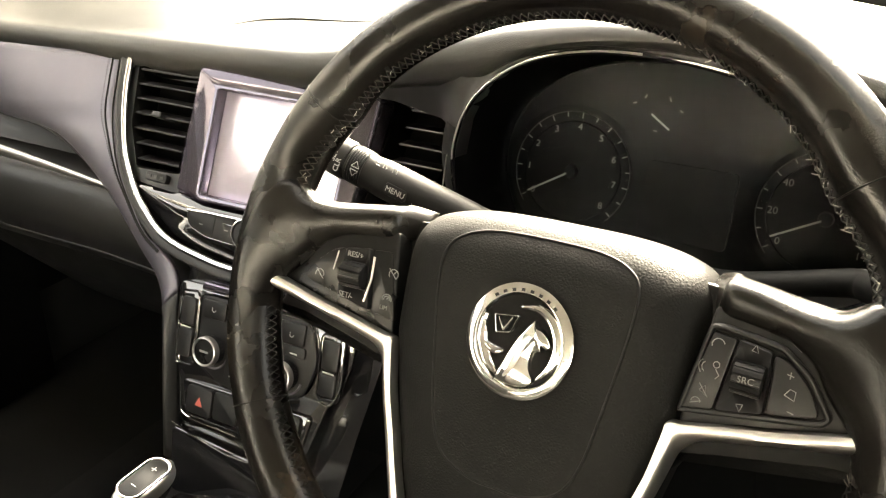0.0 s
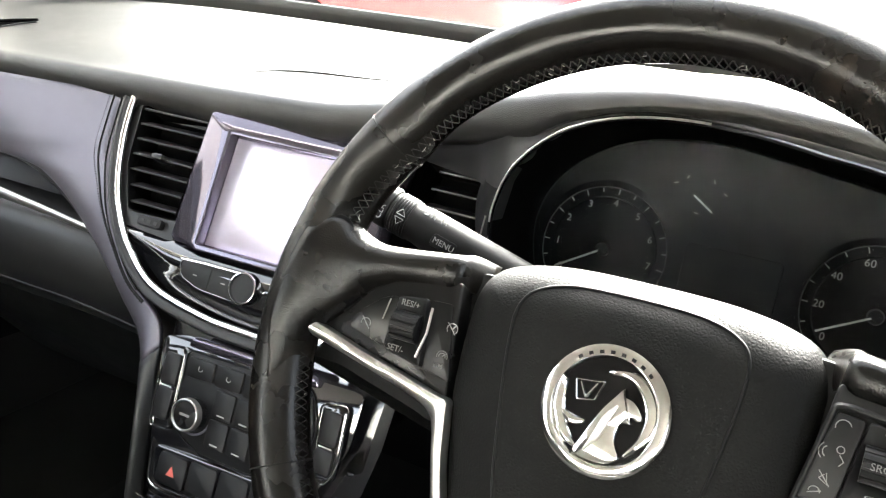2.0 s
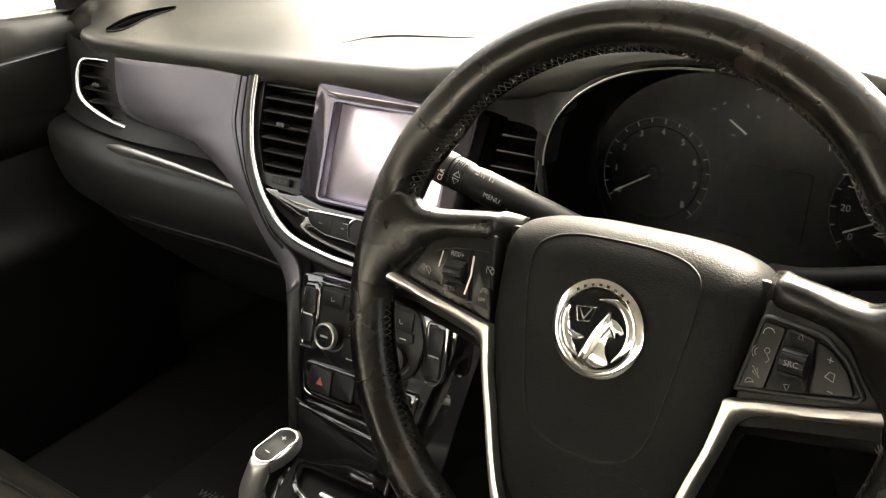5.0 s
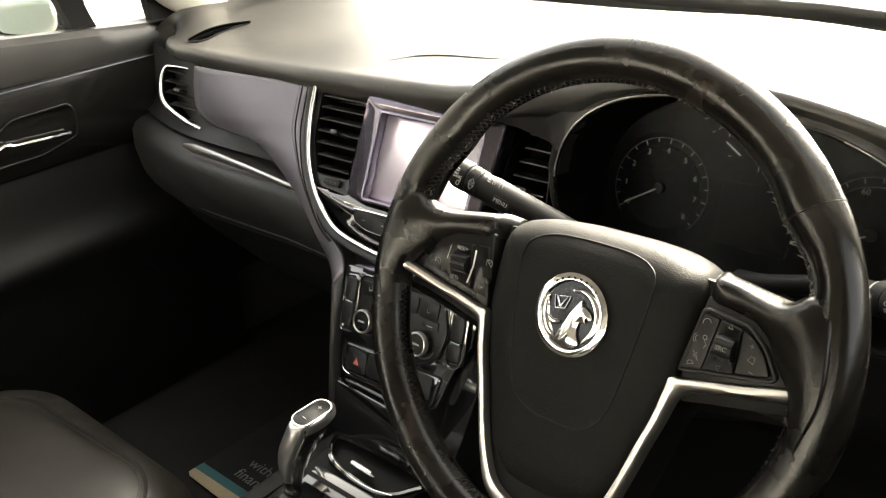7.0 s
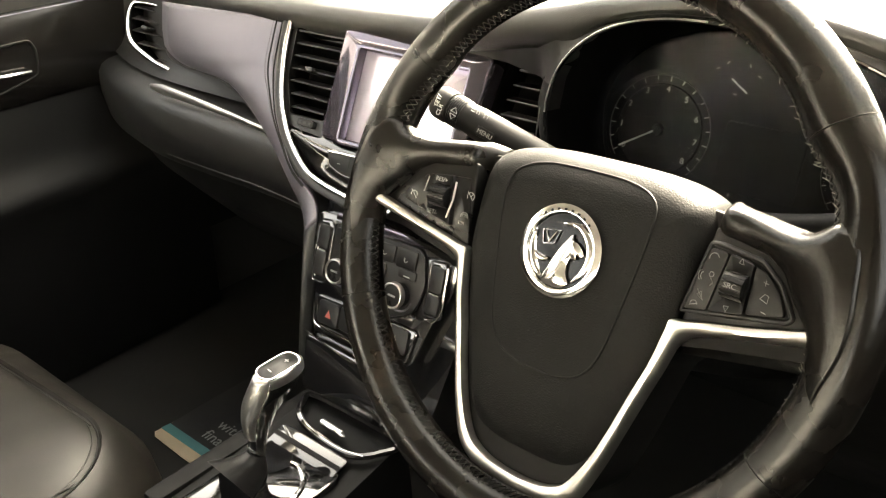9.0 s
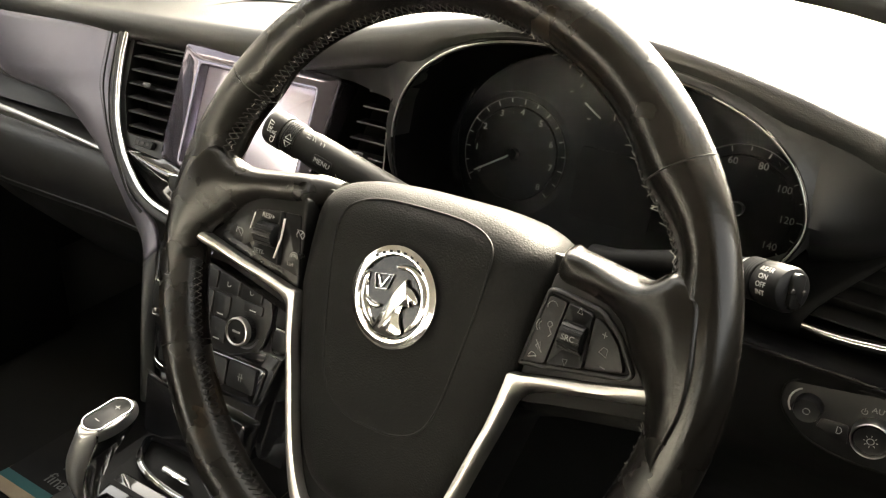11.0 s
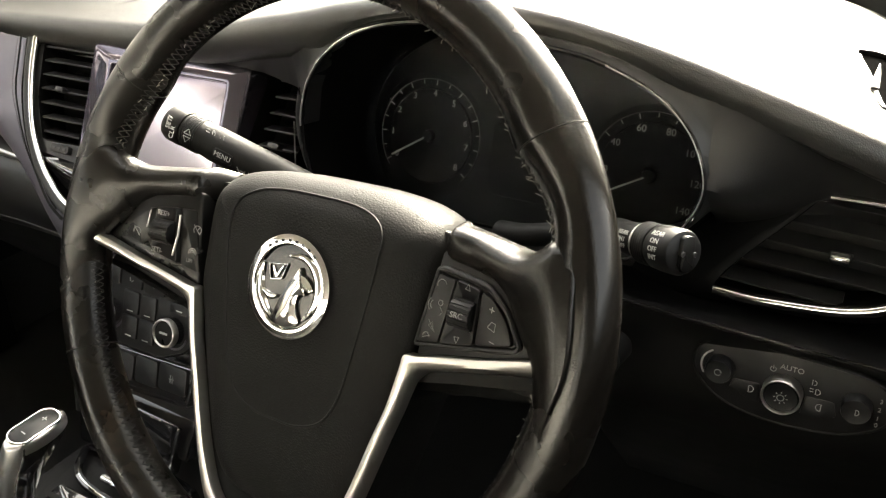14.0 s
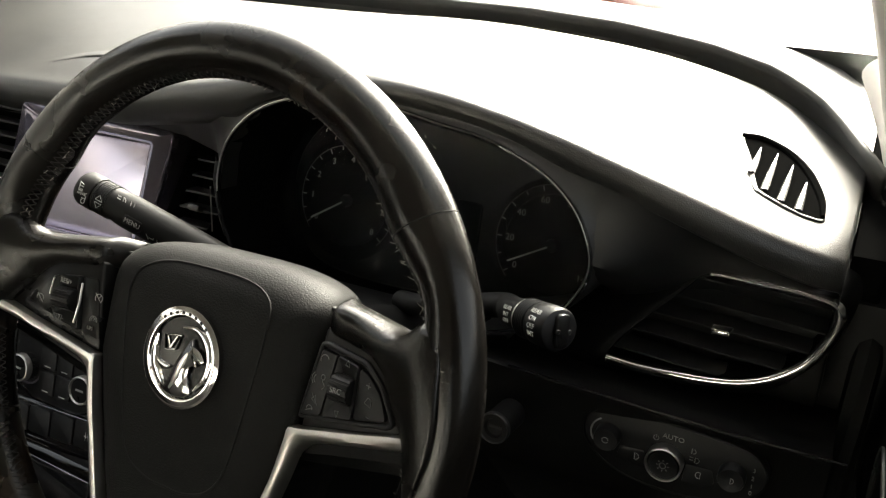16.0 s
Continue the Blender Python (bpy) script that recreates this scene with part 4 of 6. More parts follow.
part("tail_shape", moved(sweep([(x, y, 0.0014) for x, y in spl([(-0.0205, 0.0095), (-0.0218, 0.0010), (-0.0200, -0.0080), (-0.0150, -0.0150), (-0.0095, -0.0185)], 4)], [(0.0008 + 0.0026 * math.sin(math.pi * (i + 0.5) / 17), 0.0016) for i in range(17)], n=8), E0), CHROME, em)
part("arm_shape", moved(sweep([(x, y, 0.0014) for x, y in spl([(-0.0190, -0.0050), (-0.0135, -0.0078), (-0.0075, -0.0070)], 4)], [(0.0007 + 0.0016 * math.sin(math.pi * (i + 0.5) / 9), 0.0014) for i in range(9)], n=8), E0), CHROME, em)
part("flag_shape", moved(frame_ring(corner([(-0.0165, 0.0105), (-0.0025, 0.0125), (-0.0055, 0.0030), (-0.0140, 0.0012)], 0.0008), 0.0007, 0.0, 0.0024, 0.0003), E0), CHROME, em)
part("flag_stroke", moved(join(*[sweep([(-0.0135, 0.0095, 0.0018), (-0.0100, 0.0035, 0.0020)], 0.0005, n=6), sweep([(-0.0100, 0.0035, 0.0020), (-0.0058, 0.0108, 0.0018)], 0.0006, n=6)]), E0), CHROME, em)
part("crest_shape", moved(sweep([(x, y, 0.0014) for x, y in spl([(-0.0020, 0.0170), (0.0080, 0.0178), (0.0160, 0.0125), (0.0205, 0.0030), (0.0190, -0.0080), (0.0130, -0.0165)], 4)], [(0.0006 + 0.0025 * math.sin(math.pi * (i + 0.5) / 21), 0.0016) for i in range(21)], n=8), E0), CHROME, em)
bars = [moved(box(-0.0010, 0.0010, -0.0008, 0.0008, 0.0036, 0.00425, 0), E0 @ at(0.026 * math.cos(radians(a)), 0.026 * math.sin(radians(a)), 0, a - 90)) for a in range(128, 50, -11)]
part("letter_bars", join(*bars), BUTTON, em)
# spokes, housings and silver trim, alike on both sides
def lift(shape):
    """The switches rise a little towards the rim."""
    return [(x, y, z - 0.0015 + 0.17 * (abs(x) - 0.088)) for x, y, z in shape[0]], shape[1]


def strokes(lines, w, z):
    """Fine printed lines."""
    out = []
    for pts in lines:
        out.append(sweep([(x, y, z) for x, y in pts], (w * 0.55, 0.0002), n=6))
    return join(*out)


def arc(cx, cy, r, a0, a1, n=8):
    return [(cx + r * math.cos(radians(a0 + (a1 - a0) * i / n)), cy + r * math.sin(radians(a0 + (a1 - a0) * i / n))) for i in range(n + 1)]


for s in (1, -1):
    def mir(pts):
        return [(s * x, *r) for x, *r in pts]
    sections = [[(80, 30, -36), (80, 33, -33), (80.5, 37, -32), (81, 41, -33), (82, 44, -38)],
                [(87.5, 29, -20), (88, 32.5, -17.5), (88.5, 38.5, -16), (89, 43.0, -17.5), (89.5, 45.5, -25)],
                [(90.5, 28.5, -13), (91, 32, -9.5), (92, 38, -8), (92.5, 42, -10), (93.5, 44, -21)],
                [(104, 27.5, -9.5), (104.5, 30.5, -6.5), (106, 35.5, -5), (107, 39.8, -7), (108, 42, -18)],
                [(118, 26.5, -6.5), (119, 28.5, -2), (121.5, 32.8, 0.5), (124, 37, -2), (126, 39.5, -14)],
                [(125, 23.5, -4.5), (126.5, 25.5, 0.5), (130.5, 31, 3.5), (135, 36.3, 2.5), (139, 39.5, -8)],
                [(131.5, 19.5, -3), (133.5, 21, 2.5), (139.5, 27.5, 7.5), (147, 36.5, 9.5), (155, 49, 7.5)],
                [(136, 14, -2), (138.5, 15, 4), (147, 21, 10), (156, 28, 13.5), (166, 40, 12)],
                [(140, 8, -1), (143, 8.5, 5.5), (152, 12, 11.5), (161, 16, 14.8), (170, 21, 14.5)],
                [(146, 1, 0), (149, 1, 7), (157, 3, 12.5), (164, 5, 15.2), (172, 7, 15.4)],
                [(153, -8, 1), (155, -8, 8), (161, -8, 12.8), (166, -8, 15.2), (172, -8, 15.4)],
                [(155, -20, -1), (157, -20, 6), (161, -20, 11), (165, -20, 14), (170, -20, 15.2)],
                [(157, -32, -5), (157.5, -32, 2), (160, -32, 7.5), (163, -33, 11.5), (167, -33, 14)],
                [(158, -46, -7), (158.5, -46, -1), (161, -46, 4), (164, -47, 8), (167, -47, 11)],
                [(160, -60, -9), (161, -60, -4), (163, -60, 0), (164, -61, 3), (166, -61, 6)]]
    fine = [spl([(s * x * 1.024 / 1000, y / 1000, (z + 3.4 * min(max((x - 125) / 40, 0), 1)) / 1000) for x, y, z in row], 3) for row in sections]
    cols = [spl([tuple(r[i]) for r in fine], 4) for i in range(len(fine[0]))]
    spk = part("spoke", loft([[tuple(c[j]) for c in cols] for j in range(len(cols[0]))]), SPOKE, wheel, "leather-covered upper spoke flowing into the rim")
    thick(spk, 0.003)
    st = []
    for x in np.arange(0.0885, 0.130, 0.0030):
        y = float(np.interp(x, [0.088, 0.108, 0.127, 0.134], [0.0424, 0.0402, 0.0372, 0.0362]))
        z = float(np.interp(x, [0.088, 0.108, 0.127, 0.134], [-0.0122, -0.0065, -0.0010, 0.0040]))
        x *= 1.024
        for k in (1, -1):
            st.append(sweep([(s * x, y - 0.0012 * k, z + 0.0008 * k), (s * (x + 0.0026), y + 0.0012 * k, z - 0.0002 * k)], 0.00045, n=4))
    part("stitching", join(*st), DEEP, spk, "dark cross stitches along the spoke")
    part("spoke_core", prism(corner(mir([(0.070, 0.0415), (0.096, 0.0395), (0.112, 0.027), (0.110, 0.0), (0.074, -0.005)]), 0.004), -0.040, -0.0215, 0.002), DEEP, wheel)
    hs = corner(mir([(0.0880, 0.0320), (0.0940, 0.0332), (0.122, 0.0285), (0.1360, 0.0215), (0.1455, 0.009), (0.1590, -0.0085), (0.122, -0.0165), (0.0815, -0.0262)]), 0.003)
    hous = part("switch_housing", lift(prism(hs, -0.035, -0.007, 0.0015)), SWITCH if s < 0 else BUTTON, wheel, "black switch housing")
    fr = corner(mir([(0.0875, 0.0240), (0.0940, 0.0250), (0.1215, 0.0220), (0.1350, 0.0125), (0.1465, -0.0035), (0.1430, -0.0080), (0.0795, -0.0205)]), 0.003)
    if s > 0:
        part("switch_frame", lift(frame_ring(fr, 0.0030, -0.009, -0.0040, 0.0010)), BUTTON, hous)
    b1 = corner(mir([(0.0900, 0.0205), (0.1012, 0.0198), (0.0962, -0.0148), (0.0820, -0.0175)]), 0.002)
    b2 = corner(mir([(0.1022, 0.0200), (0.1172, 0.0180), (0.1182, -0.0100), (0.0972, -0.0146)]), 0.002)
    b3 = corner(mir([(0.1182, 0.0178), (0.1260, 0.0150), (0.1355, 0.0065), (0.1410, -0.0045), (0.1192, -0.0096)]), 0.003)
    rx = 0.1092
    for o in (b1, b3):
        part("button", lift(prism(o, -0.009, -0.0036 if s > 0 else -0.0060, 0.0009 if s > 0 else 0.0005)), BUTTON if s > 0 else SWITCH, hous)
    c2 = np.mean(np.array(b2), 0)
    well = [[(x, y, z) for x, y in (c2 + (np.array(b2) - c2) * k)] for k, z in ((1.0, -0.009), (1.0, -0.0042), (0.96, -0.0036), (0.5, -0.0065), (0.45, -0.007))]
    part("roller_well", lift(loft(well, closed=True, caps=True)), BUTTON, hous)
    ribs = []
    for i in range(14):
        a = 2 * math.pi * i / 14
        ribs += [(0.0076, a - 0.12), (0.0076, a + 0.12), (0.0070, a + 0.16), (0.0070, a + 0.29)]
    sec = [(r * math.cos(a), r * math.sin(a)) for r, a in ribs]
    part("roller", lift(moved(prism(sec, -0.0066, 0.0066, 0.0005), Matrix.Translation((s * rx, 0.0035, -0.0050)) @ Matrix.Rotation(radians(90), 4, "Y"))), BUTTON, hous, "ribbed roller switch")
    if s > 0:
        ic = [arc(0.0955, 0.0150, 0.003, 20, 200), arc(0.0965, 0.0060, 0.0015, 0, 360), [(0.0965, 0.0040), (0.0985, 0.0015), (0.0970, -0.0005)], arc(0.0925, 0.004, 0.0025, 120, 240, 4), arc(0.0925, 0.004, 0.0040, 130, 230, 4),
              [(0.0910, -0.0070), (0.0935, -0.0045), (0.0945, -0.0090), (0.0910, -0.0070)], [(0.0905, -0.0040), (0.0955, -0.0095)], arc(0.0905, -0.0130, 0.0022, 0, 180), [(0.0880, -0.0140), (0.0930, -0.0120)],
              [(0.1105, 0.0165), (0.1120, 0.0195), (0.1135, 0.0160), (0.1105, 0.0165)], [(0.1085, -0.0085), (0.1105, -0.0115), (0.1115, -0.0080), (0.1085, -0.0085)],
              [(0.1270, 0.0105), (0.1300, 0.0100)], [(0.1285, 0.0118), (0.1285, 0.0087)], [(0.1275, 0.0015), (0.1295, 0.0045), (0.1320, 0.0040), (0.1320, 0.0000), (0.1275, 0.0015)], [(0.1300, -0.0050), (0.1330, -0.0055)]]
        for line in ic:
            part("symbol", lift(strokes([[(x - 0.0022, y) for x, y in line]], 0.00042, -0.0034)), MARK, hous)
        text("SRC", 0.0042, DIM, hous, at(rx, 0.0035, 0.0052), "print")
    else:
        ic = [arc(-0.1320, -0.0005, 0.0026, 200, -20), [(-0.1345, 0.0025), (-0.1295, -0.0030)], arc(-0.0870, 0.0085, 0.0028, 220, -40), [(-0.0900, 0.0115), (-0.0850, 0.0060)], [(-0.0870, 0.0085), (-0.0855, 0.0105)],
              arc(-0.0885, -0.0060, 0.0028, 200, -20), arc(-0.0885, -0.0060, 0.0017, 200, -20), [(-0.0885, -0.0060), (-0.0870, -0.0045)]]
        for line in ic:
            part("symbol", lift(strokes([line], 0.0005, -0.0058)), DIM, hous)
        text("RES/+", 0.0045, DIM, hous, at(-0.1090, 0.0150, 0.0010), "print")
        text("SET/-", 0.0045, DIM, hous, at(-0.1110, -0.0085, 0.0010), "print")
        text("LIM", 0.0035, DIM, hous, at(-0.0885, -0.0108, -0.0055), "print")
        part("bright_edge", lift(sweep([(-0.0985, 0.016, -0.0032), (-0.0978, 0.003, -0.0026), (-0.1005, -0.010, -0.0032)], 0.0007, n=6)), SILVER, hous)
        part("bright_edge", lift(sweep([(-0.1210, 0.015, -0.0034), (-0.1225, 0.004, -0.0034)], 0.0004, n=6)), SILVER, hous)
# the band's outer and inner edges and its height, from the end on the rim to the foot of the V
BAND = [(166.5, -6.5, 166, -9.5, 15.5), (164.5, -4.5, 163.5, -12.5, 15.0), (150, -8, 149, -17, 9.0), (125, -14.8, 123, -23.4, 3.4), (102, -20, 104, -28.2, 0.2), (86, -24, 93, -31.8, -1.8), (78, -25.6, 87, -36.6, -2.6), (76.4, -33, 84, -42, -2.8),
        (72.2, -55, 79.6, -58, -3.0), (66.2, -75, 73.6, -78, -3.2), (58, -104, 65.4, -107, -3.6), (50, -126.5, 58, -131, -4.0), (39.5, -145, 47.6, -155, -4.6), (27, -153, 31, -166.4, -5.2), (13, -156, 15, -169.2, -5.4), (0, -156.6, 0, -169.8, -5.4)]
BAND = [tuple(v / 1000 for v in q) for q in BAND]
BAND = [tuple(q) for q in spl(BAND + [(-a, b, -c, d, e) for a, b, c, d, e in BAND[-2::-1]], 5)]
sect = ((0.0, -0.0080), (0.0, -0.0010), (0.04, 0.0), (0.30, 0.0006), (0.55, 0.0004), (0.74, -0.0010), (0.90, -0.0036), (1.0, -0.0085))
part("silver_trim", loft([[(a + (c - a) * k, b + (d - b) * k, e + h) for k, h in sect] for a, b, c, d, e in BAND], caps=False), SILVER, wheel, "satin silver V-shaped spoke trim")
lowsp = [(0.083, -0.040), (0.077, -0.062), (0.070, -0.092), (0.062, -0.124), (0.052, -0.150), (0.034, -0.1635), (0.0, -0.168)]
o = spl(lowsp + [(-x, y) for x, y in lowsp[-2::-1]] + [(-0.05, 0.03), (0.05, 0.03)], 4, True)
part("hub_back", prism([tuple(p) for p in inset(o, 0.003)], -0.065, -0.0120, 0.004), DEEP, wheel)
sh = [(0.090, -0.026), (0.130, -0.018), (0.160, -0.012), (0.172, -0.03), (0.150, -0.030), (0.100, -0.040), (0.080, -0.045)]
for s in (1, -1):
    part("spoke_back", prism(corner([(s * x, y) for x, y in sh], 0.004), -0.035, -0.012, 0.004), DEEP, wheel)

# ---- steering column ----
rows = []
for n, hw, top, bot in ((-0.045, 0.050, 0.026, -0.050), (-0.06, 0.062, 0.032, -0.06), (-0.12, 0.068, 0.034, -0.075), (-0.20, 0.072, 0.032, -0.085), (-0.28, 0.08, 0.02, -0.09)):
    rows.append([(x, y, n) for x, y in rounded(2 * hw, top - bot, 0.022, 6, 0, (top + bot) / 2)])
col = solo("steering_column", loft(rows, closed=True, caps=True), DEEP, "black plastic steering column shroud", "column", m=W)

# ---- ignition ----
IG = plane(0.139, 0.128, 0.888, 12)
ign = thing("ignition_switch", "round black ignition lock with a thin ring beside the column", "ignition", IG)
part("barrel", lathe([(0.0105, -0.03), (0.0105, 0.0), (0.0098, 0.0012), (0.0070, 0.0010), (0.0060, -0.002), (0.0, -0.002)], 32), DEEP, ign)
part("ring", lathe([(0.0110, -0.002), (0.0110, 0.0012), (0.0104, 0.0020), (0.0098, 0.0014), (0.0098, -0.002)], 36, True), SLAT, ign, "thin grey ring")
part("key_slot", box(-0.0045, 0.0045, -0.0009, 0.0009, -0.0022, -0.0014, 0), SLAT, ign)

# ---- stalks ----
def rod_frame(a, b, roll=0.0):
    """A frame at a: own x along the rod, own z towards the seats."""
    x = (b - a).normalized()
    z = Vector((0, -1, 0.35))
    z = (z - x * z.dot(x)).normalized()
    y = z.cross(x)
    m = Matrix((x, y, z)).transposed().to_4x4()
    m.translation = a
    return m @ Matrix.Rotation(radians(roll), 4, "X")


SA = rod_frame(Vector((-0.188, 0.104, 1.0065)), Vector((-0.03, 0.112, 0.958)))
stalk = thing("indicator_stalk", "black indicator stalk with printed symbols", "stalk", SA)
part("lever", sweep([(t, 0, 0) for t in (0.014, 0.016, 0.028, 0.030, 0.040, 0.10, 0.165)], [0.0120, 0.0126, 0.0126, 0.0118, 0.0130, 0.0130, 0.0120], n=24), STALK, stalk)
part("end_cap", sweep([(t, 0, 0) for t in (-0.002, -0.001, 0.002, 0.012, 0.0135)], [0.0100, 0.0120, 0.0134, 0.0136, 0.0128], n=24), STALK, stalk)
part("collar", sweep([(0.0160 + 0.0006 * i, 0, 0) for i in range(20)], [0.0124 + 0.0007 * (i % 3 != 0) for i in range(20)], n=24), BUTTON, stalk, "ribbed turning collar")
text("SET/", 0.0052, WHITE, stalk, at(0.0060, 0.0030, 0.0134, 90), "print")
text("CLR", 0.0052, WHITE, stalk, at(0.0105, -0.0030, 0.0134, 90), "print")
part("arrows", strokes([[(0.020, 0.001), (0.026, 0.001), (0.023, 0.005), (0.020, 0.001)], [(0.020, -0.001), (0.026, -0.001), (0.023, -0.005), (0.020, -0.001)]], 0.0006, 0.0134), WHITE, stalk)
part("lamp_symbols", strokes([arc(0.040, 0.009, 0.0022, -90, 90), [(0.040, 0.0112), (0.040, 0.0068)], [(0.0345, 0.0105), (0.0375, 0.0105)], [(0.0345, 0.0085), (0.0375, 0.0085)], [(0.047, 0.011), (0.047, 0.007)], [(0.050, 0.011), (0.050, 0.007)]], 0.0006, 0.0098), WHITE, stalk)
part("menu_button", prism(rounded(0.017, 0.008, 0.0025, 4, 0.055, -0.002), 0.010, 0.0134, 0.0008), BUTTON, stalk)
text("MENU", 0.0052, WHITE, stalk, at(0.055, -0.002, 0.0135), "print")
part("turn_arrows", strokes([[(0.071, -0.001), (0.068, -0.004), (0.071, -0.007), (0.071, -0.0055), (0.075, -0.0055), (0.075, -0.0025), (0.071, -0.0025), (0.071, -0.001)],
                             [(0.081, -0.001), (0.084, -0.004), (0.081, -0.007), (0.081, -0.0055), (0.078, -0.0055), (0.078, -0.0025), (0.081, -0.0025), (0.081, -0.001)]], 0.0006, 0.0122), WHITE, stalk)
WA = rod_frame(Vector((0.1895, 0.098, 0.9920)), Vector((0.0915, 0.165, 0.9635)))
wip = thing("wiper_stalk", "black wiper stalk with a turning ring and printed positions", "stalk", WA)
foot = WA.inverted() @ Vector((0.055, 0.150, 0.952))
part("lever", sweep([tuple(p) for p in spl([(0.028, 0, 0), (0.050, 0, 0), (0.070, 0.0, -0.002), tuple(foot * 0.8), tuple(foot)], 4)], [0.0108 - 0.0032 * min(i / 10, 1) for i in range(17)], n=24), DEEP, wip)
part("ring", sweep([(t, 0, 0) for t in (0.0, 0.001, 0.003, 0.013, 0.019, 0.021)], [0.0100, 0.0120, 0.0129, 0.0129, 0.0126, 0.0116], n=28), BUTTON, wip, "smooth turning ring")
part("collar", sweep([(0.0215 + 0.0006 * i, 0, 0) for i in range(19)], [0.0118 + 0.0006 * (i % 3 != 0) for i in range(19)], n=24), BUTTON, wip, "ribbed collar")
part("bright_ring", sweep([(0.0335, 0, 0), (0.0345, 0, 0)], 0.0114, n=24), SILVER, wip, "fine bright ring")
part("end_button", moved(prism(rounded(0.0090, 0.0200, 0.0034), 0, 0.0042, 0.0012), Matrix.Rotation(radians(-90), 4, "Y") @ Matrix.Rotation(radians(90), 4, "Z") @ Matrix.Rotation(radians(90), 4, "Z") @ at(0, 0, -0.001)), SWITCH, wip, "black end button")
part("end_dots", join(*[moved(lathe([(0.0, 0.0006), (0.0012, 0.0005), (0.0016, 0)], 12), Matrix.Translation((-0.0034, 0, d)) @ Matrix.Rotation(radians(-90), 4, "Y")) for d in (-0.004, 0.004)]), SLAT, wip)
for y, word in ((0.0085, "REAR"), (0.0045, "ON"), (0.0000, "OFF"), (-0.0045, "INT")):
    text(word, 0.0042, WHITE, wip, Matrix.Rotation(math.asin(y / 0.0130), 4, "X") @ at(0.0115, 0, 0.0130, 180), "print")
for y, word in ((0.0050, "REAR"), (0.0005, "INT"), (-0.0040, "OFF")):
    text(word, 0.0036, WHITE, wip, Matrix.Rotation(math.asin(y / 0.0130), 4, "X") @ at(0.0410, 0, 0.0112, 180), "print")

# ---- light switches ----
lights = thing("light_switch_panel", "black light switch panel with round knobs", "switch panel", D)
o = spl([(-0.060, 0.012), (-0.040, 0.023), (0.0, 0.022), (0.045, 0.018), (0.060, 0.004), (0.055, -0.014), (0.030, -0.027), (-0.008, -0.031), (-0.040, -0.025), (-0.060, -0.008)], 5, True)
part("plate", prism(o, -0.012, 0.0015, 0.0012), BUTTON, lights)
part("rim", frame_ring(o, 0.0016, -0.002, 0.0026, 0.0006), DEEP, lights)
for x, y, r in ((-0.044, 0.0, 0.009), (-0.004, -0.006, 0.0112), (0.039, -0.002, 0.009)):
    part("knob", moved(lathe([(r, 0), (r * 0.97, 0.007), (r * 0.90, 0.0085), (r * 0.7, 0.0080), (0, 0.0078)], 32), at(x, y, 0.0015)), BUTTON, lights)
part("knob_ring", moved(lathe([(0.0124, 0), (0.0124, 0.0080), (0.0121, 0.0088), (0.0117, 0.0091), (0.0112, 0.0087), (0.0110, 0.0078), (0.0112, 0)], 40, True), at(-0.004, -0.006, 0.0015)), SHELL, lights, "thin chrome ring")
for o in ([(-0.035, -0.0055), (-0.0185, -0.0045), (-0.0165, -0.019), (-0.026, -0.0175), (-0.037, -0.013)], [(0.0095, -0.0045), (0.0265, -0.0040), (0.029, -0.014), (0.020, -0.0195), (0.008, -0.019)]):
    part("button", prism(corner(o, 0.002), 0, 0.0022, 0.0006), BUTTON, lights)
part("symbols", strokes([arc(-0.044, 0.0, 0.0125, 120, 215)], 0.0012, 0.0020), MARK, lights)
for line in ([arc(-0.044, 0.0, 0.0022, 0, 330), arc(-0.004, -0.006, 0.0022, 0, 360), *[[(-0.004 + 0.0032 * math.cos(radians(a)), -0.006 + 0.0032 * math.sin(radians(a))), (-0.004 + 0.0044 * math.cos(radians(a)), -0.006 + 0.0044 * math.sin(radians(a)))] for a in range(0, 360, 45)],
                              arc(0.039, -0.002, 0.002, -90, 90), [(0.039, 0.0), (0.039, -0.004)]]):
    part("symbol", strokes([line], 0.0005, 0.0102), MARK, lights)
for line in ([arc(-0.012, 0.0090, 0.0018, 120, 420), [(-0.012, 0.0115), (-0.012, 0.0090)], arc(0.013, 0.0065, 0.0016, -90, 90), [(0.0120, 0.0085), (0.0120, 0.0045)], arc(0.0155, 0.0005, 0.0020, -90, 90), [(0.0148, 0.0025), (0.0148, -0.0015)], [(0.011, 0.002), (0.0135, 0.002)], [(0.011, 0.0), (0.0135, 0.0)],
                               arc(-0.024, -0.010, 0.0025, -90, 90), [(-0.0245, -0.0075), (-0.0245, -0.0125)], arc(0.019, -0.010, 0.0025, 90, 270), [(0.0195, -0.0075), (0.0195, -0.0125)]]):
    part("symbol", strokes([line], 0.0005, 0.0026), MARK, lights)
text("AUTO", 0.0052, MARK, lights, at(-0.001, 0.0115, 0.0018), "print")
for y, n in ((0.006, "3"), (0.000, "2"), (-0.006, "1"), (-0.011, "0")):
    text(n, 0.0042, MARK, lights, at(0.0515, y - 0.001, 0.0018), "print")

# ---- climate panel ----
clim = thing("climate_panel", "black climate control panel with two chrome-ringed knobs", "climate control", C)
o = corner([(-0.074, 0.056), (0.132, 0.064), (0.130, 0.018), (0.112, -0.018), (0.096, -0.072), (-0.052, -0.080), (-0.064, -0.020)], 0.010)
part("panel", prism(o, -0.03, 0.0, 0.002), PIANO, clim, "gloss black panel")
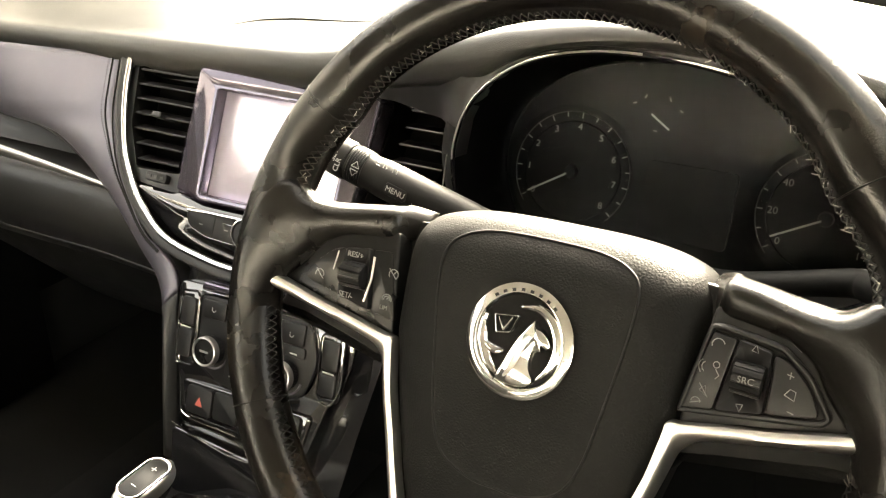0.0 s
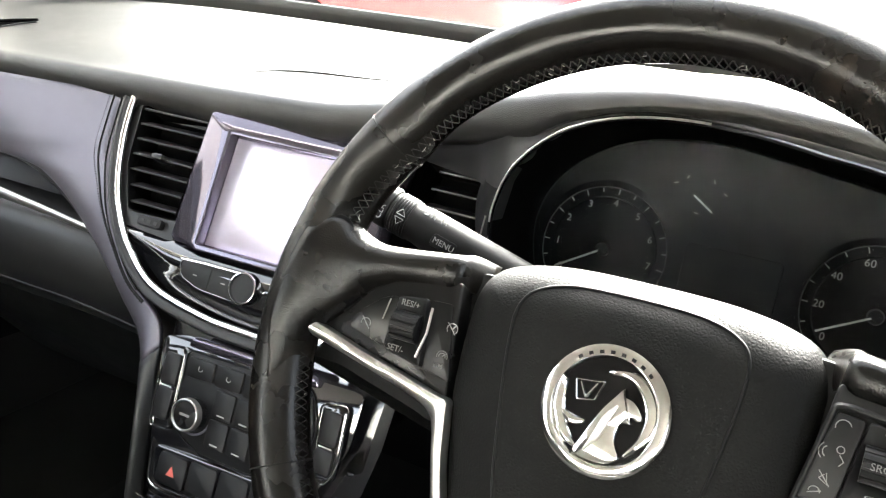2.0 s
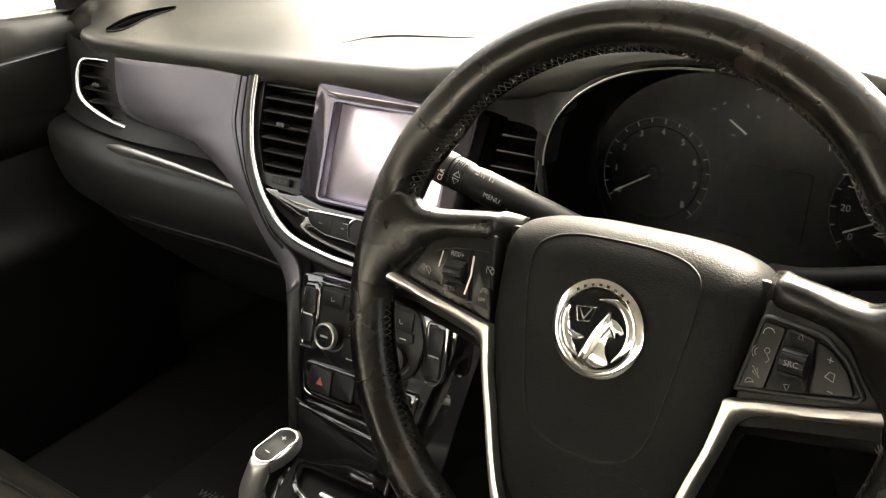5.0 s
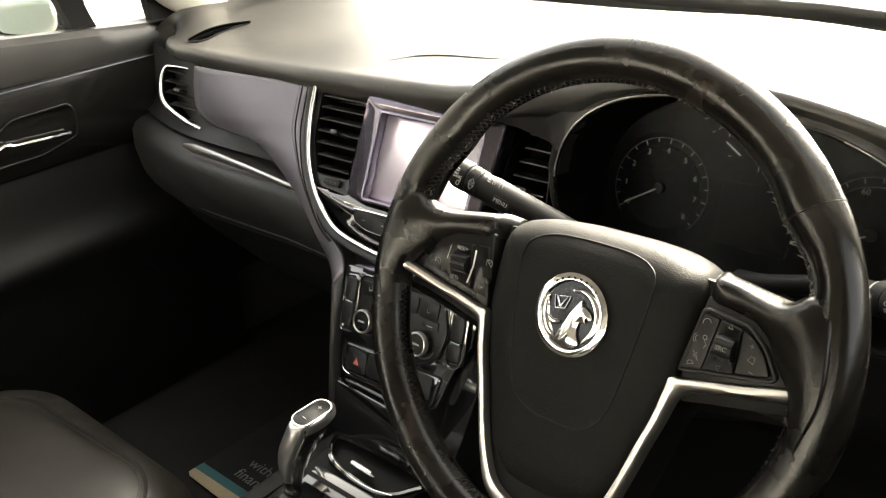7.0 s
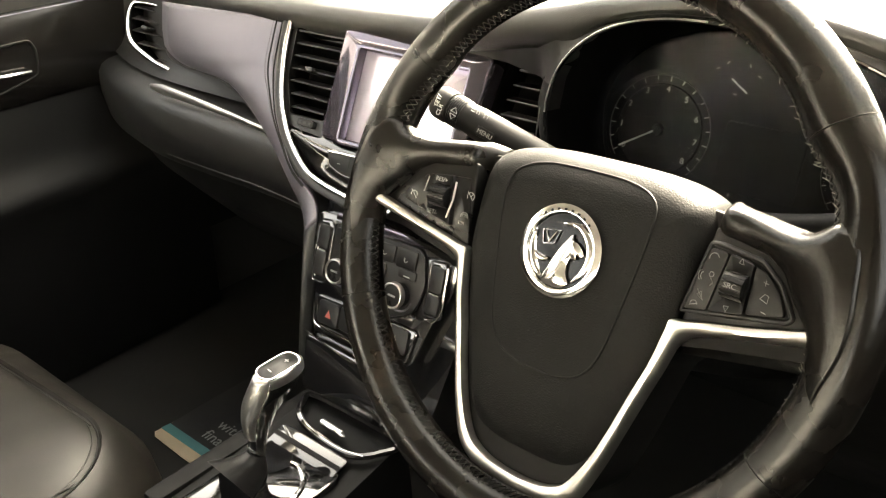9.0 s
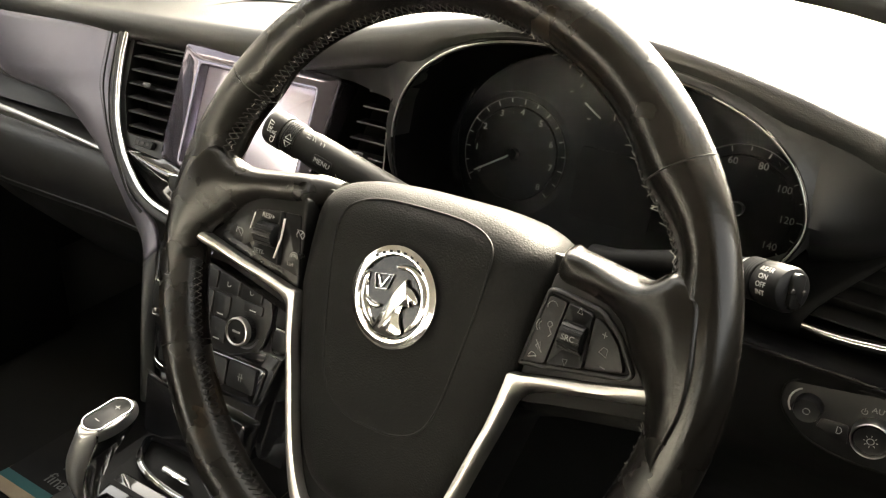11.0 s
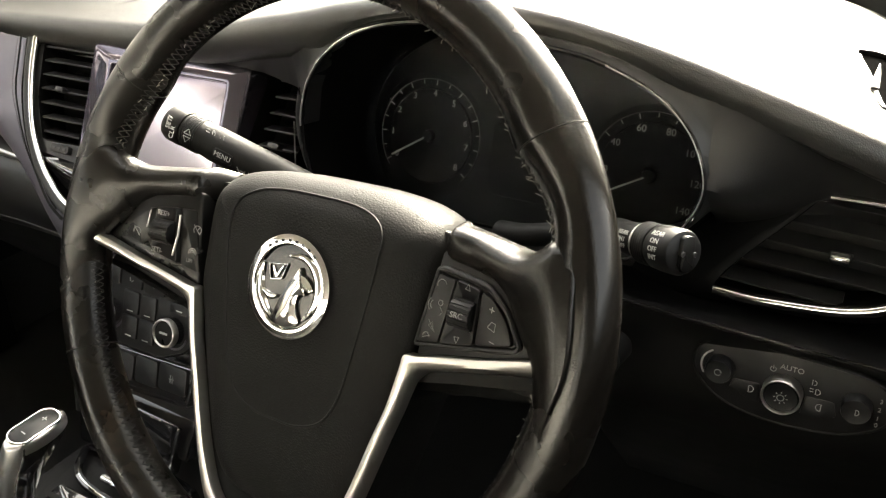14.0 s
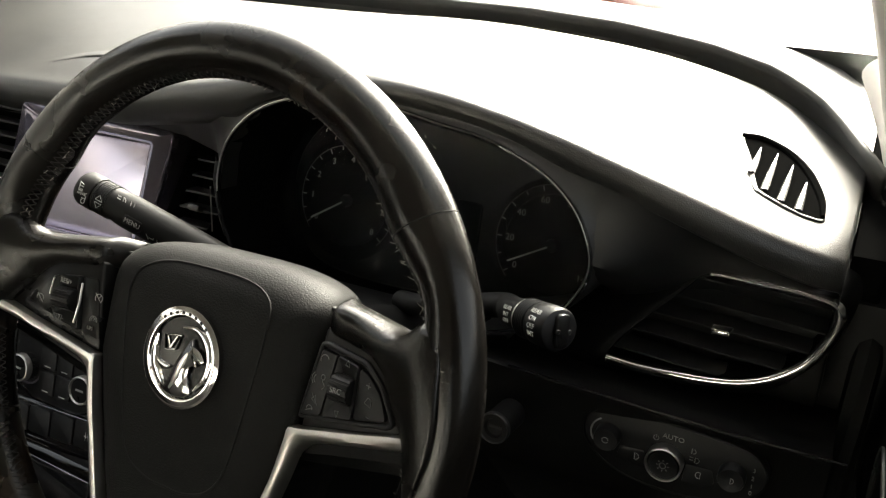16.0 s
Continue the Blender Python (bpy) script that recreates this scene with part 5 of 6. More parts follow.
pod = corner([(-0.042, 0.050), (0.086, 0.054), (0.098, 0.020), (0.088, -0.014), (0.052, -0.030), (-0.008, -0.030), (-0.040, -0.014)], 0.010)
part("control_pod", prism(pod, -0.002, 0.004, 0.002), BUTTON, clim)
part("pod_line", sweep([(x, y, 0.004) for x, y in inset(pod, -0.0006)], 0.0010, closed=True, n=6), PIANO, clim)
part("gloss_strip", prism(corner([(-0.040, 0.062), (0.090, 0.066), (0.092, 0.056), (-0.042, 0.053)], 0.004), -0.002, 0.005, 0.002), BEZEL, clim, "gloss strip over the buttons")
for i in range(4):
    x0 = -0.036 + i * 0.030
    bt = part("button", prism(corner([(x0, 0.046 + 0.001 * i), (x0 + 0.028, 0.047 + 0.001 * i), (x0 + 0.0275, 0.030), (x0 + 0.001, 0.029)], 0.002), 0.002, 0.0062, 0.0008), BUTTON, clim)
    part("symbol", strokes([arc(x0 + 0.014, 0.0385, 0.0022, 180, 360), [(x0 + 0.012, 0.0405), (x0 + 0.012, 0.0385)]], 0.0005, 0.0062), WHITE, bt)
for x0, x1, y0, y1 in ((-0.002, 0.020, 0.004, 0.027), (0.0215, 0.043, 0.004, 0.027), (-0.002, 0.020, -0.021, 0.002), (0.0215, 0.043, -0.021, 0.002), (0.060, 0.085, 0.019, 0.029)):
    bt = part("button", prism(rounded(x1 - x0 - 0.001, y1 - y0, 0.002, 3, (x0 + x1) / 2, (y0 + y1) / 2), 0.002, 0.0060, 0.0008), BUTTON, clim)
    part("mark", moved(box(-0.004, 0.004, -0.0005, 0.0005, 0.006, 0.0062, 0), at((x0 + x1) / 2, y0 + 0.003, 0)), WHITE, bt)
for x in (-0.018, 0.067):
    teeth = []
    for i in range(28):
        a = 2 * math.pi * i / 28
        teeth += [(0.0133, a - 0.055), (0.0133, a + 0.055), (0.0127, a + 0.075), (0.0127, a + 0.150)]
    kn = part("knob", moved(prism([(r * math.cos(a), r * math.sin(a)) for r, a in teeth], 0.0, 0.0165, 0.0006), at(x, 0.001, 0.0)), BUTTON, clim, "black ribbed knob")
    part("knob_ring", moved(lathe([(0.0140, 0.012), (0.0140, 0.0170), (0.0135, 0.0184), (0.0126, 0.0187), (0.0120, 0.0180), (0.0117, 0.0166), (0.0128, 0.012)], 40, True), at(x, 0.001, 0.0)), SILVER, kn, "satin silver knob ring")
    part("knob_cap", moved(lathe([(0.0120, 0.0160), (0.0116, 0.0172), (0.0, 0.0176)], 32), at(x, 0.001, 0.0)), SWITCH, kn)
    part("knob_mark", moved(box(-0.005, 0.005, -0.0010, 0.0010, 0.0176, 0.0179, 0), at(x, 0.001, 0)), MARK, kn)
    part("dial_arc", sweep([(x + 0.0175 * math.cos(t), 0.001 + 0.0175 * math.sin(t), 0.0046) for t in np.linspace(radians(200), radians(345), 18)], (0.0011, 0.0008), n=6), SATIN, clim, "fine bright arc under the knob")
# side pods with two rockers each
for s, cx in ((-1, -0.052), (1, 0.112)):
    o = corner([(cx - 0.013, 0.047), (cx + 0.011, 0.051), (cx + 0.013, -0.020 + 0.012 * (s > 0)), (cx - 0.009, -0.022 + 0.012 * (s > 0))], 0.006)
    p = part("side_pod", prism(o, -0.002, 0.005, 0.002), PIANO, clim)
    part("gloss_edge", sweep([(x, y, 0.0045) for x, y in inset(o, -0.0008)], 0.0010, closed=True, n=6), PIANO, p, "gloss black edge")
    part("chrome_edge", sweep([(x, y, 0.0056) for x, y in (spl([o[-5], o[-1], o[0]], 5) if s < 0 else spl([(cx + 0.0125, 0.030), (cx + 0.0135, 0.005), (cx + 0.006, -0.012), (cx - 0.006, -0.013)], 5))], 0.0009, n=6), CHROME, p, "short chrome edge")
    for y0, y1 in ((0.017, 0.044), (-0.014 + 0.008 * (s > 0), 0.014)):
        part("rocker", prism(rounded(0.017, y1 - y0, 0.003, 3, cx, (y0 + y1) / 2), 0.003, 0.0075, 0.001), BUTTON, p)
    part("bright_mark", moved(box(-0.006, 0.006, -0.0006, 0.0006, 0.0075, 0.0079, 0), at(cx, 0.0155, 0)), WHITE, p)
# lower row with the hazard switch
row = corner([(-0.052, -0.036), (0.100, -0.030), (0.092, -0.068), (-0.044, -0.070)], 0.006)
part("row_frame", prism(row, -0.002, 0.003, 0.0015), PIANO, clim)
part("row_line", sweep([(x, y, 0.003) for x, y in spl([(-0.053, -0.050), (-0.046, -0.070), (-0.010, -0.0725), (0.02, -0.0725)], 5)], 0.0009, n=6), CHROME, clim, "thin chrome line")
for i, (x0, x1) in enumerate(((-0.042, -0.011), (-0.009, 0.020), (0.022, 0.052), (0.054, 0.090))):
    bt = part("button", prism(rounded(x1 - x0, 0.027, 0.004, 4, (x0 + x1) / 2, -0.052 + 0.002 * i), 0.001, 0.006, 0.001), BUTTON, clim)
    if i == 0:
        part("hazard_triangle", prism([(-0.0305, -0.0565), (-0.0215, -0.0565), (-0.026, -0.0475)], 0.006, 0.0062, 0), RED, bt, "red warning triangle")
    if i == 3:
        part("symbol", strokes([[(0.0700, -0.042), (0.0700, -0.050)], [(0.0730, -0.042), (0.0730, -0.050)], [(0.0680, -0.046), (0.0750, -0.046)]], 0.0006, 0.0062), WHITE, bt)

# ---- centre console ----
con = thing("centre_console", "black centre console with gloss and chrome trim round the gear selector", "console", pose(0, 0, 0))
rows = []
for y, z, w in ((0.190, 0.835, 0.086), (0.168, 0.78, 0.084), (0.146, 0.72, 0.076), (0.125, 0.665, 0.070), (0.115, 0.64, 0.067)):
    rows.append([(-0.335 + dx * w, y + (0.012 if abs(dx) > 1 else 0.004), z) for dx in (-1.2, -1.04, -1.0, -0.5, 0, 0.5, 1.0, 1.04, 1.5)])
part("upper_body", loft(rows), PIANO, con)
part("bright_line", sweep([tuple(C @ Vector(p)) for p in ((-0.061, -0.084, 0.0), (-0.03, -0.0885, 0.002), (0.010, -0.093, 0.003), (0.06, -0.093, 0.002))], 0.0009, n=6), CHROME, con, "fine bright line under the switches")
part("cubby_door", moved(prism(corner([(-0.060, -0.086), (0.085, -0.092), (0.075, -0.150), (-0.052, -0.150)], 0.006), -0.012, 0.0015, 0.003), C), PIANO, con, "gloss black cubby door")
rows = []
for y, z, w in ((0.118, 0.610, 0.072), (0.06, 0.602, 0.072), (0.0, 0.598, 0.076), (-0.25, 0.590, 0.086), (-0.6, 0.590, 0.09)):
    rows.append([(-0.335 + dx * w, y, z - dz) for dx, dz in ((-1.25, 0.28), (-1.1, 0.05), (-1.04, 0.010), (-1.0, 0.002), (0, 0), (1.0, 0.002), (1.04, 0.010), (1.1, 0.05), (1.25, 0.28))])
part("lower_body", loft(rows), DEEP, con)
part("side_west", box(-0.430, -0.405, -0.10, 0.20, 0.33, 0.60, 0.006), DEEP, con)
part("gate_plate", prism(corner([(-0.385, -0.13), (-0.285, -0.13), (-0.278, 0.045), (-0.385, 0.045)], 0.02), 0.595, 0.606, 0.003), PIANO, con, "gloss black plate round the lever")
part("chrome_loop", sweep([(x, y, 0.607) for x, y in spl([(-0.300, -0.10), (-0.292, -0.03), (-0.300, 0.005), (-0.322, 0.020), (-0.335, 0.021)], 6)], (0.003, 0.0025), n=8), CHROME, con, "curved chrome trim")
bowl = spl([(-0.396, 0.090), (-0.376, 0.072), (-0.335, 0.063), (-0.290, 0.064), (-0.268, 0.085), (-0.268, 0.112), (-0.394, 0.112)], 5, True)
part("tray_rim", sweep([(x, y, 0.612) for x, y in bowl], (0.0045, 0.004), closed=True, n=8), PIANO, con, "gloss rim of the front tray")
part("tray_chrome", sweep([(x, y, 0.6155) for x, y in spl([(-0.397, 0.090), (-0.375, 0.072), (-0.340, 0.063), (-0.305, 0.061), (-0.275, 0.068)], 6)], (0.0012, 0.0010), n=8), CHROME, con, "chrome lip of the tray")
part("tray_latch", sweep([(-0.354, 0.081, 0.614), (-0.350, 0.080, 0.616), (-0.318, 0.079, 0.616), (-0.314, 0.079, 0.614)], [0.0015, 0.0042, 0.0042, 0.0015], n=12), CHROME, con, "small chrome latch")
part("front_plate", moved(prism(corner([(-0.050, -0.022), (0.052, -0.022), (0.052, 0.022), (-0.050, 0.022)], 0.006), -0.004, 0.0, 0.0015), Matrix.Translation((-0.338, 0.036, 0.607)) @ Matrix.Rotation(radians(13), 4, "X")), PIANO, con, "gloss black plate ahead of the lever")
part("plate_gap", moved(box(-0.05, 0.052, -0.0025, 0.0025, 0.0, 0.0012, 0), Matrix.Translation((-0.338, 0.043, 0.6088)) @ Matrix.Rotation(radians(13), 4, "X")), DEEP, con)

# ---- gear selector ----
gear = thing("gear_selector", "satin chrome and black automatic gear selector knob", "gear lever", pose(-0.348, 0, 0))
LEV = spl([(-0.006, -0.004, 0.636, 0.0085, 0.0095), (-0.005, -0.003, 0.652, 0.0108, 0.0122), (-0.002, 0.000, 0.672, 0.0145, 0.0185), (0.003, 0.006, 0.692, 0.0172, 0.0250), (0.008, 0.013, 0.706, 0.0182, 0.0298), (0.0110, 0.0180, 0.716, 0.0178, 0.0315), (0.0126, 0.0196, 0.7235, 0.0160, 0.0302), (0.0130, 0.0200, 0.7285, 0.0122, 0.0262), (0.0130, 0.0200, 0.7292, 0.002, 0.004)], 4)


def knob_skin(k, a0, a1, n=25, lo=0, hi=None):
    """Part of the knob's skin, round from one angle to another."""
    return loft([[(p[0] + p[3] * k * math.cos(t), p[1] + p[4] * k * math.sin(t), p[2]) for t in np.linspace(radians(a0), radians(a1), n)] for p in LEV[lo:hi]])


part("knob", knob_skin(0.985, 0, 360, 41), PIANO, gear, "gloss black grip")
thick(part("shell", knob_skin(1.0, 120, 318, 33, 4, 29), SHELL, gear, "satin silver shell"), 0.0012, 1.0)
rows_e = [(p[0] + p[3] * 1.03 * math.cos(radians(318)), p[1] + p[4] * 1.03 * math.sin(radians(318)), p[2]) for p in LEV[4:26]]
part("edge_line", sweep(rows_e, 0.0012, n=6), CHROME, gear, "fine chrome edge")
top = Matrix.Translation((0.0130, 0.0200, 0.7290)) @ Matrix.Rotation(radians(10), 4, "Y")
part("crown", loft([[(p[0] + p[3] * 1.01 * math.cos(t), p[1] + p[4] * 1.01 * math.sin(t), p[2] + 0.0003) for t in np.linspace(0, 2 * math.pi, 40, endpoint=False)] for p in LEV[21:30]], closed=True), SHELL, gear, "satin silver crown")
part("thumb_pad", moved(prism(rounded(0.0200, 0.0455, 0.0098, 8), -0.002, 0.0022, 0.0012), top), SWITCH, gear, "black thumb pad")
part("pad_ring", moved(frame_ring(rounded(0.0245, 0.0500, 0.0120, 8), 0.0022, -0.004, 0.0026, 0.0008), top), CHROME, gear, "chrome ring round the thumb pad")
part("pad_signs", moved(strokes([[(-0.0025, -0.011), (0.0025, -0.011)], [(-0.0025, 0.011), (0.0025, 0.011)], [(0.0, 0.0085), (0.0, 0.0135)]], 0.0008, 0.0023), top), WHITE, gear)
part("stem", sweep([(-0.008, -0.010, 0.598), (-0.006, -0.004, 0.638)], 0.0082, n=16), PIANO, gear)
part("stem_ring", sweep([(-0.0064, -0.0052, 0.6325), (-0.0062, -0.0045, 0.6355)], 0.0098, n=20), CHROME, gear, "chrome ring on the stem")
part("boot", sweep([(-0.010, -0.035, 0.603), (-0.009, -0.022, 0.610), (-0.008, -0.011, 0.620), (-0.007, -0.007, 0.628)], [(0.032, 0.048), (0.024, 0.034), (0.015, 0.017), (0.0100, 0.0100)], n=20, up=(0, 1, 0)), BLACK, gear, "black lever boot")

# ---- passenger seat ----
seat = thing("passenger_seat", "black leather seat cushion with stitched seams", "seat", pose(0, 0, 0))
SEAT_EDGE = rounded(0.535, 0.70, 0.15, 10, -0.662, -0.385)


def seat_z(x, z):
    return z + 0.012 * math.sin(9 * x) * (z > 0.6)


rows = []
for z, d in ((0.34, 0.03), (0.46, 0.005), (0.54, 0.0), (0.580, 0.006), (0.600, 0.018), (0.614, 0.034), (0.622, 0.050), (0.6195, 0.054), (0.6225, 0.058), (0.631, 0.085), (0.631, 0.14)):
    rows.append([(x, y, seat_z(x, z)) for x, y in inset(SEAT_EDGE, d)])
part("cushion", loft(rows, closed=True, caps=True), SEAT, seat, "black leather cushion")
part("seam", sweep([(x, y, seat_z(x, 0.6200)) for x, y in inset(SEAT_EDGE, 0.054)], 0.0012, closed=True, n=6), DEEP, seat)
part("seam_thread", sweep([(x, y, seat_z(x, 0.6236)) for x, y in spl([tuple(v) for v in inset(SEAT_EDGE, 0.060)], 8, True)], 0.0009, closed=True, n=4), THREAD, seat, "dark stitched thread along the seam")

# ---- floor mat ----
matt = thing("floor_mat", "black paper floor mat with pale writing and teal edge", "floor mat", pose(-0.634, 0.30, 0.335))
KRAFT = mat("beige paper", (0.42, 0.34, 0.24), 0.8, var=0.12, scale=30, bump=0.2, bump_scale=80)
INK = mat("black printed paper", (0.008, 0.008, 0.0085), 0.7, var=0.15)
TEAL = mat("teal print", (0.05, 0.16, 0.17), 0.7, var=0.08)
part("sheet", prism([(-0.190, -0.178), (-0.180, -0.184), (-0.10, -0.187), (0.0, -0.185), (0.19, -0.187), (0.186, 0.236), (-0.184, 0.236), (-0.186, -0.10), (-0.188, -0.150)], 0, 0.0012, 0), KRAFT, matt)
part("black_field", prism([(-0.187, -0.150), (0.188, -0.150), (0.188, 0.238), (-0.186, 0.238), (-0.188, -0.10)], 0.0012, 0.0016, 0), INK, matt)
part("teal_band", prism([(-0.190, -0.166), (0.188, -0.166), (0.188, -0.150), (-0.188, -0.150)], 0.0012, 0.0018, 0), TEAL, matt)
PALE = mat("pale grey print", (0.20, 0.20, 0.20), 0.7, var=0.05)
text("finance option", 0.030, PALE, matt, at(-0.123, -0.129, 0.0017), "print", align="LEFT")
text("with our flex", 0.030, PALE, matt, at(-0.123, -0.099, 0.0017), "print", align="LEFT")

# ---- doors ----
def door_panel(name, sx, label):
    """A closed front door seen from inside; sx mirrors it across the car."""
    d = thing(name, label, "door", pose(0, 0, 0), kind="structure")
    ys = list(np.linspace(-1.0, 0.44 if sx < 0 else 0.382, 40))

    def X(x):
        return x if sx < 0 else 2 * CX - x + float(np.interp(x, [-1.080, -1.072, -1.062, -1.050, -1.020], [0.0, 0.021, 0.024, 0.037, 0.058]))

    def out(y):
        return 0.0 if sx < 0 else float(np.interp(y, [-0.3, 0.0, 0.087, 0.147, 0.268, 0.382], [0.369, 0.367, 0.365, 0.3625, 0.3565, 0.3465])) - X(-1.081)
    if sx < 0:
        rows = [[(X(x), y, z + 0.075 * (0.4 - y) * f) for y in ys] for x, z, f in ((-1.126, 1.000, 1), (-1.112, 1.011, 1), (-1.092, 1.010, 1), (-1.082, 1.000, 1), (-1.079, 0.980, 0.5), (-1.082, 0.963, 0))]
    else:
        rows = [[(X(-1.081) + out(y) + d, y, z) for y in ys] for d, z in ((0.075, 1.030), (0.060, 1.052), (0.045, 1.056), (0.030, 1.048), (0.018, 1.034), (0.008, 1.018), (0.0025, 1.007), (0.0, 0.999), (0.0005, 0.985), (0.005, 0.968), (0.012, 0.963))]
        rows = [[(x + 0.012 * max((y - 0.360) / 0.022, 0) ** 2, y, z) for x, y, z in r] for r in rows]
    part("sill_pad", loft(rows), DASH if sx < 0 else SOFT, d, "soft upper sill" if sx < 0 else "soft grained grey upper sill")
    rows = [[(X(x) + out(y), y, z - 0.02 * (0.35 - y)) for y in ys] for x, z in ((-1.094 if sx > 0 else -1.082, 0.966), (-1.090 if sx > 0 else -1.072, 0.962), (-1.068, 0.945), (-1.064, 0.905), (-1.062, 0.870), (-1.064, 0.835), (-1.070, 0.828))]
    part("gloss_panel", loft(rows), INLAY, d, "gloss black inlay")
    part("inlay_line", sweep([(X(-1.0705) + out(y), y, 0.9635 - 0.02 * (0.35 - y)) for y in ys], 0.0009, n=6), SATIN, d, "fine satin line over the inlay")
    rows = [[(X(x) + out(y), y, z - 0.02 * (0.35 - y)) for y in ys] for x, z in ((-1.070, 0.832), (-1.067, 0.815), (-1.066, 0.775), (-1.062, 0.742), (-1.052, 0.722), (-1.040, 0.711), (-1.031, 0.700), (-1.029, 0.686), (-1.036, 0.670), (-1.048, 0.648), (-1.057, 0.61), (-1.065, 0.52), (-1.07, 0.34))]
    part("lower_panel", loft(rows), DEEP, d, "black armrest and lower panel")
    rec = corner([(0.020, 0.850), (0.030, 0.885), (0.085, 0.918), (0.180, 0.922), (0.188, 0.905), (0.183, 0.868), (0.120, 0.852)], 0.010)
    rim = [(X(-1.0612) + out(y), y, z) for y, z in rec]
    part("handle_recess", loft([rim, [(X(-1.066) + out(p[0]), *p) for p in inset(rec, 0.004)], [(X(-1.068) + out(p[0]), *p) for p in inset(rec, 0.006)], [(X(-1.068) + out(0.1), 0.1, 0.885)] * len(rec)], closed=True), DEEP, d)
    part("recess_rim", sweep(rim, 0.0013, closed=True, n=6), DEEP, d)
    part("handle", sweep([(X(-1.052) + out(y), y, z) for y, z in spl([(0.028, 0.850), (0.040, 0.872), (0.062, 0.884), (0.078, 0.881), (0.12, 0.879), (0.168, 0.877)], 5)], (0.0035, 0.0042), n=8), CHROME, d, "slim chrome handle")
    return d


door_panel("door_1", -1, "black passenger door panel with a chrome handle in a gloss inlay")
dr = door_panel("door_2", 1, "black driver's door panel beside the dashboard")
part("seal", sweep([(0.356, 0.405, 0.99), (0.354, 0.36, 0.985), (0.352, 0.30, 0.975), (0.351, 0.27, 0.93), (0.350, 0.255, 0.88), (0.348, 0.25, 0.80)], 0.010, n=8), DEEP, dr, "black rubber door seal")
part("seal", sweep([(0.345, 0.386, 1.006), (0.3485, 0.368, 1.018), (0.358, 0.335, 1.044), (0.380, 0.26, 1.066), (0.42, 0.15, 1.072)], 0.0075, n=8), DEEP, dr, "black rubber door seal")
fin = spl([(0.349, 0.266, 0.893), (0.345, 0.265, 0.866), (0.3445, 0.264, 0.838), (0.349, 0.264, 0.830), (0.355, 0.262, 0.842), (0.356, 0.262, 0.874)], 5, True)
c = np.mean(fin, 0)
part("front_fin", loft([[tuple(c + (p - c) * k + np.array((0, dy, 0))) for p in fin] for k, dy in ((1.1, 0.02), (1.05, 0.002), (0.9, -0.003), (0.62, 0.002), (0.0, 0.006))], closed=True), PIANO, dr, "gloss black cup at the inlay's front end")
# Added chrome streak stands in for the highlight on the gloss cup.
part("bright_edge", sweep([(0.3575, 0.258, 0.880), (0.3590, 0.258, 0.860), (0.3605, 0.259, 0.836)], [(0.0004, 0.0004), (0.0012, 0.001), (0.0006, 0.0006)], n=6), CHROME, dr, "chrome streak in the shape of a highlight")
# window divider and outside mirror on the passenger's side
part("corner_trim", loft([[(-1.128, y, z) for y, z in ((0.385, 1.0), (0.47, 0.985), (0.44, 1.06), (0.37, 1.12))], [(-1.108, y, z) for y, z in ((0.385, 1.0), (0.47, 0.985), (0.44, 1.06), (0.37, 1.12))]], closed=True, caps=True), DEEP, bpy.data.objects["door_1"], "black corner trim by the mirror")
part("divider", loft([[(x, y + 0.34 * (1.04 - z), z) for x, y in ((-1.140, 0.238), (-1.118, 0.238), (-1.118, 0.278), (-1.140, 0.278))] for z in (0.995, 1.2, 1.42)], closed=True, caps=True), DEEP, bpy.data.objects["door_1"], "black upright between the side windows")
mir_t = thing("door_mirror", "black outside mirror with a silvered glass", "mirror", pose(-1.425, 0.30, 1.038, 0, 0, 9))
o = corner([(-0.125, 0.060), (0.110, 0.070), (0.118, -0.045), (0.060, -0.072), (-0.100, -0.070), (-0.128, -0.02)], 0.03, 6)
up = Matrix.Rotation(radians(90), 4, "X")
part("housing", moved(loft([[(x * k, y * k, z) for x, y in o] for k, z in ((0.97, 0.002), (1.04, 0.0), (1.06, -0.02), (0.98, -0.06), (0.7, -0.09), (0.2, -0.10))], closed=True), up), PIANO, mir_t, "black mirror housing")
part("mirror_glass", moved(prism(inset(o, 0.002), -0.010, 0.0, 0.001), up), MIRROR, mir_t, "silvered mirror glass")
part("arm", box(0.09, 0.29, 0.01, 0.05, -0.085, -0.055, 0.01), PIANO, mir_t)

# ---- windscreen vents on the dash top ----
def top_z(x, y):
    ly, lz = lip(x)
    by, bz = back(x)
    r = 0.018 * roll(x)
    s = min(max((y - ly - r) / (by - ly - r), 0), 1)
    return (lz + 0.001 + rise(x)) * (1 - s) + bz * s + crown(x) * s * (1 - s) - soft_edge(x, y)


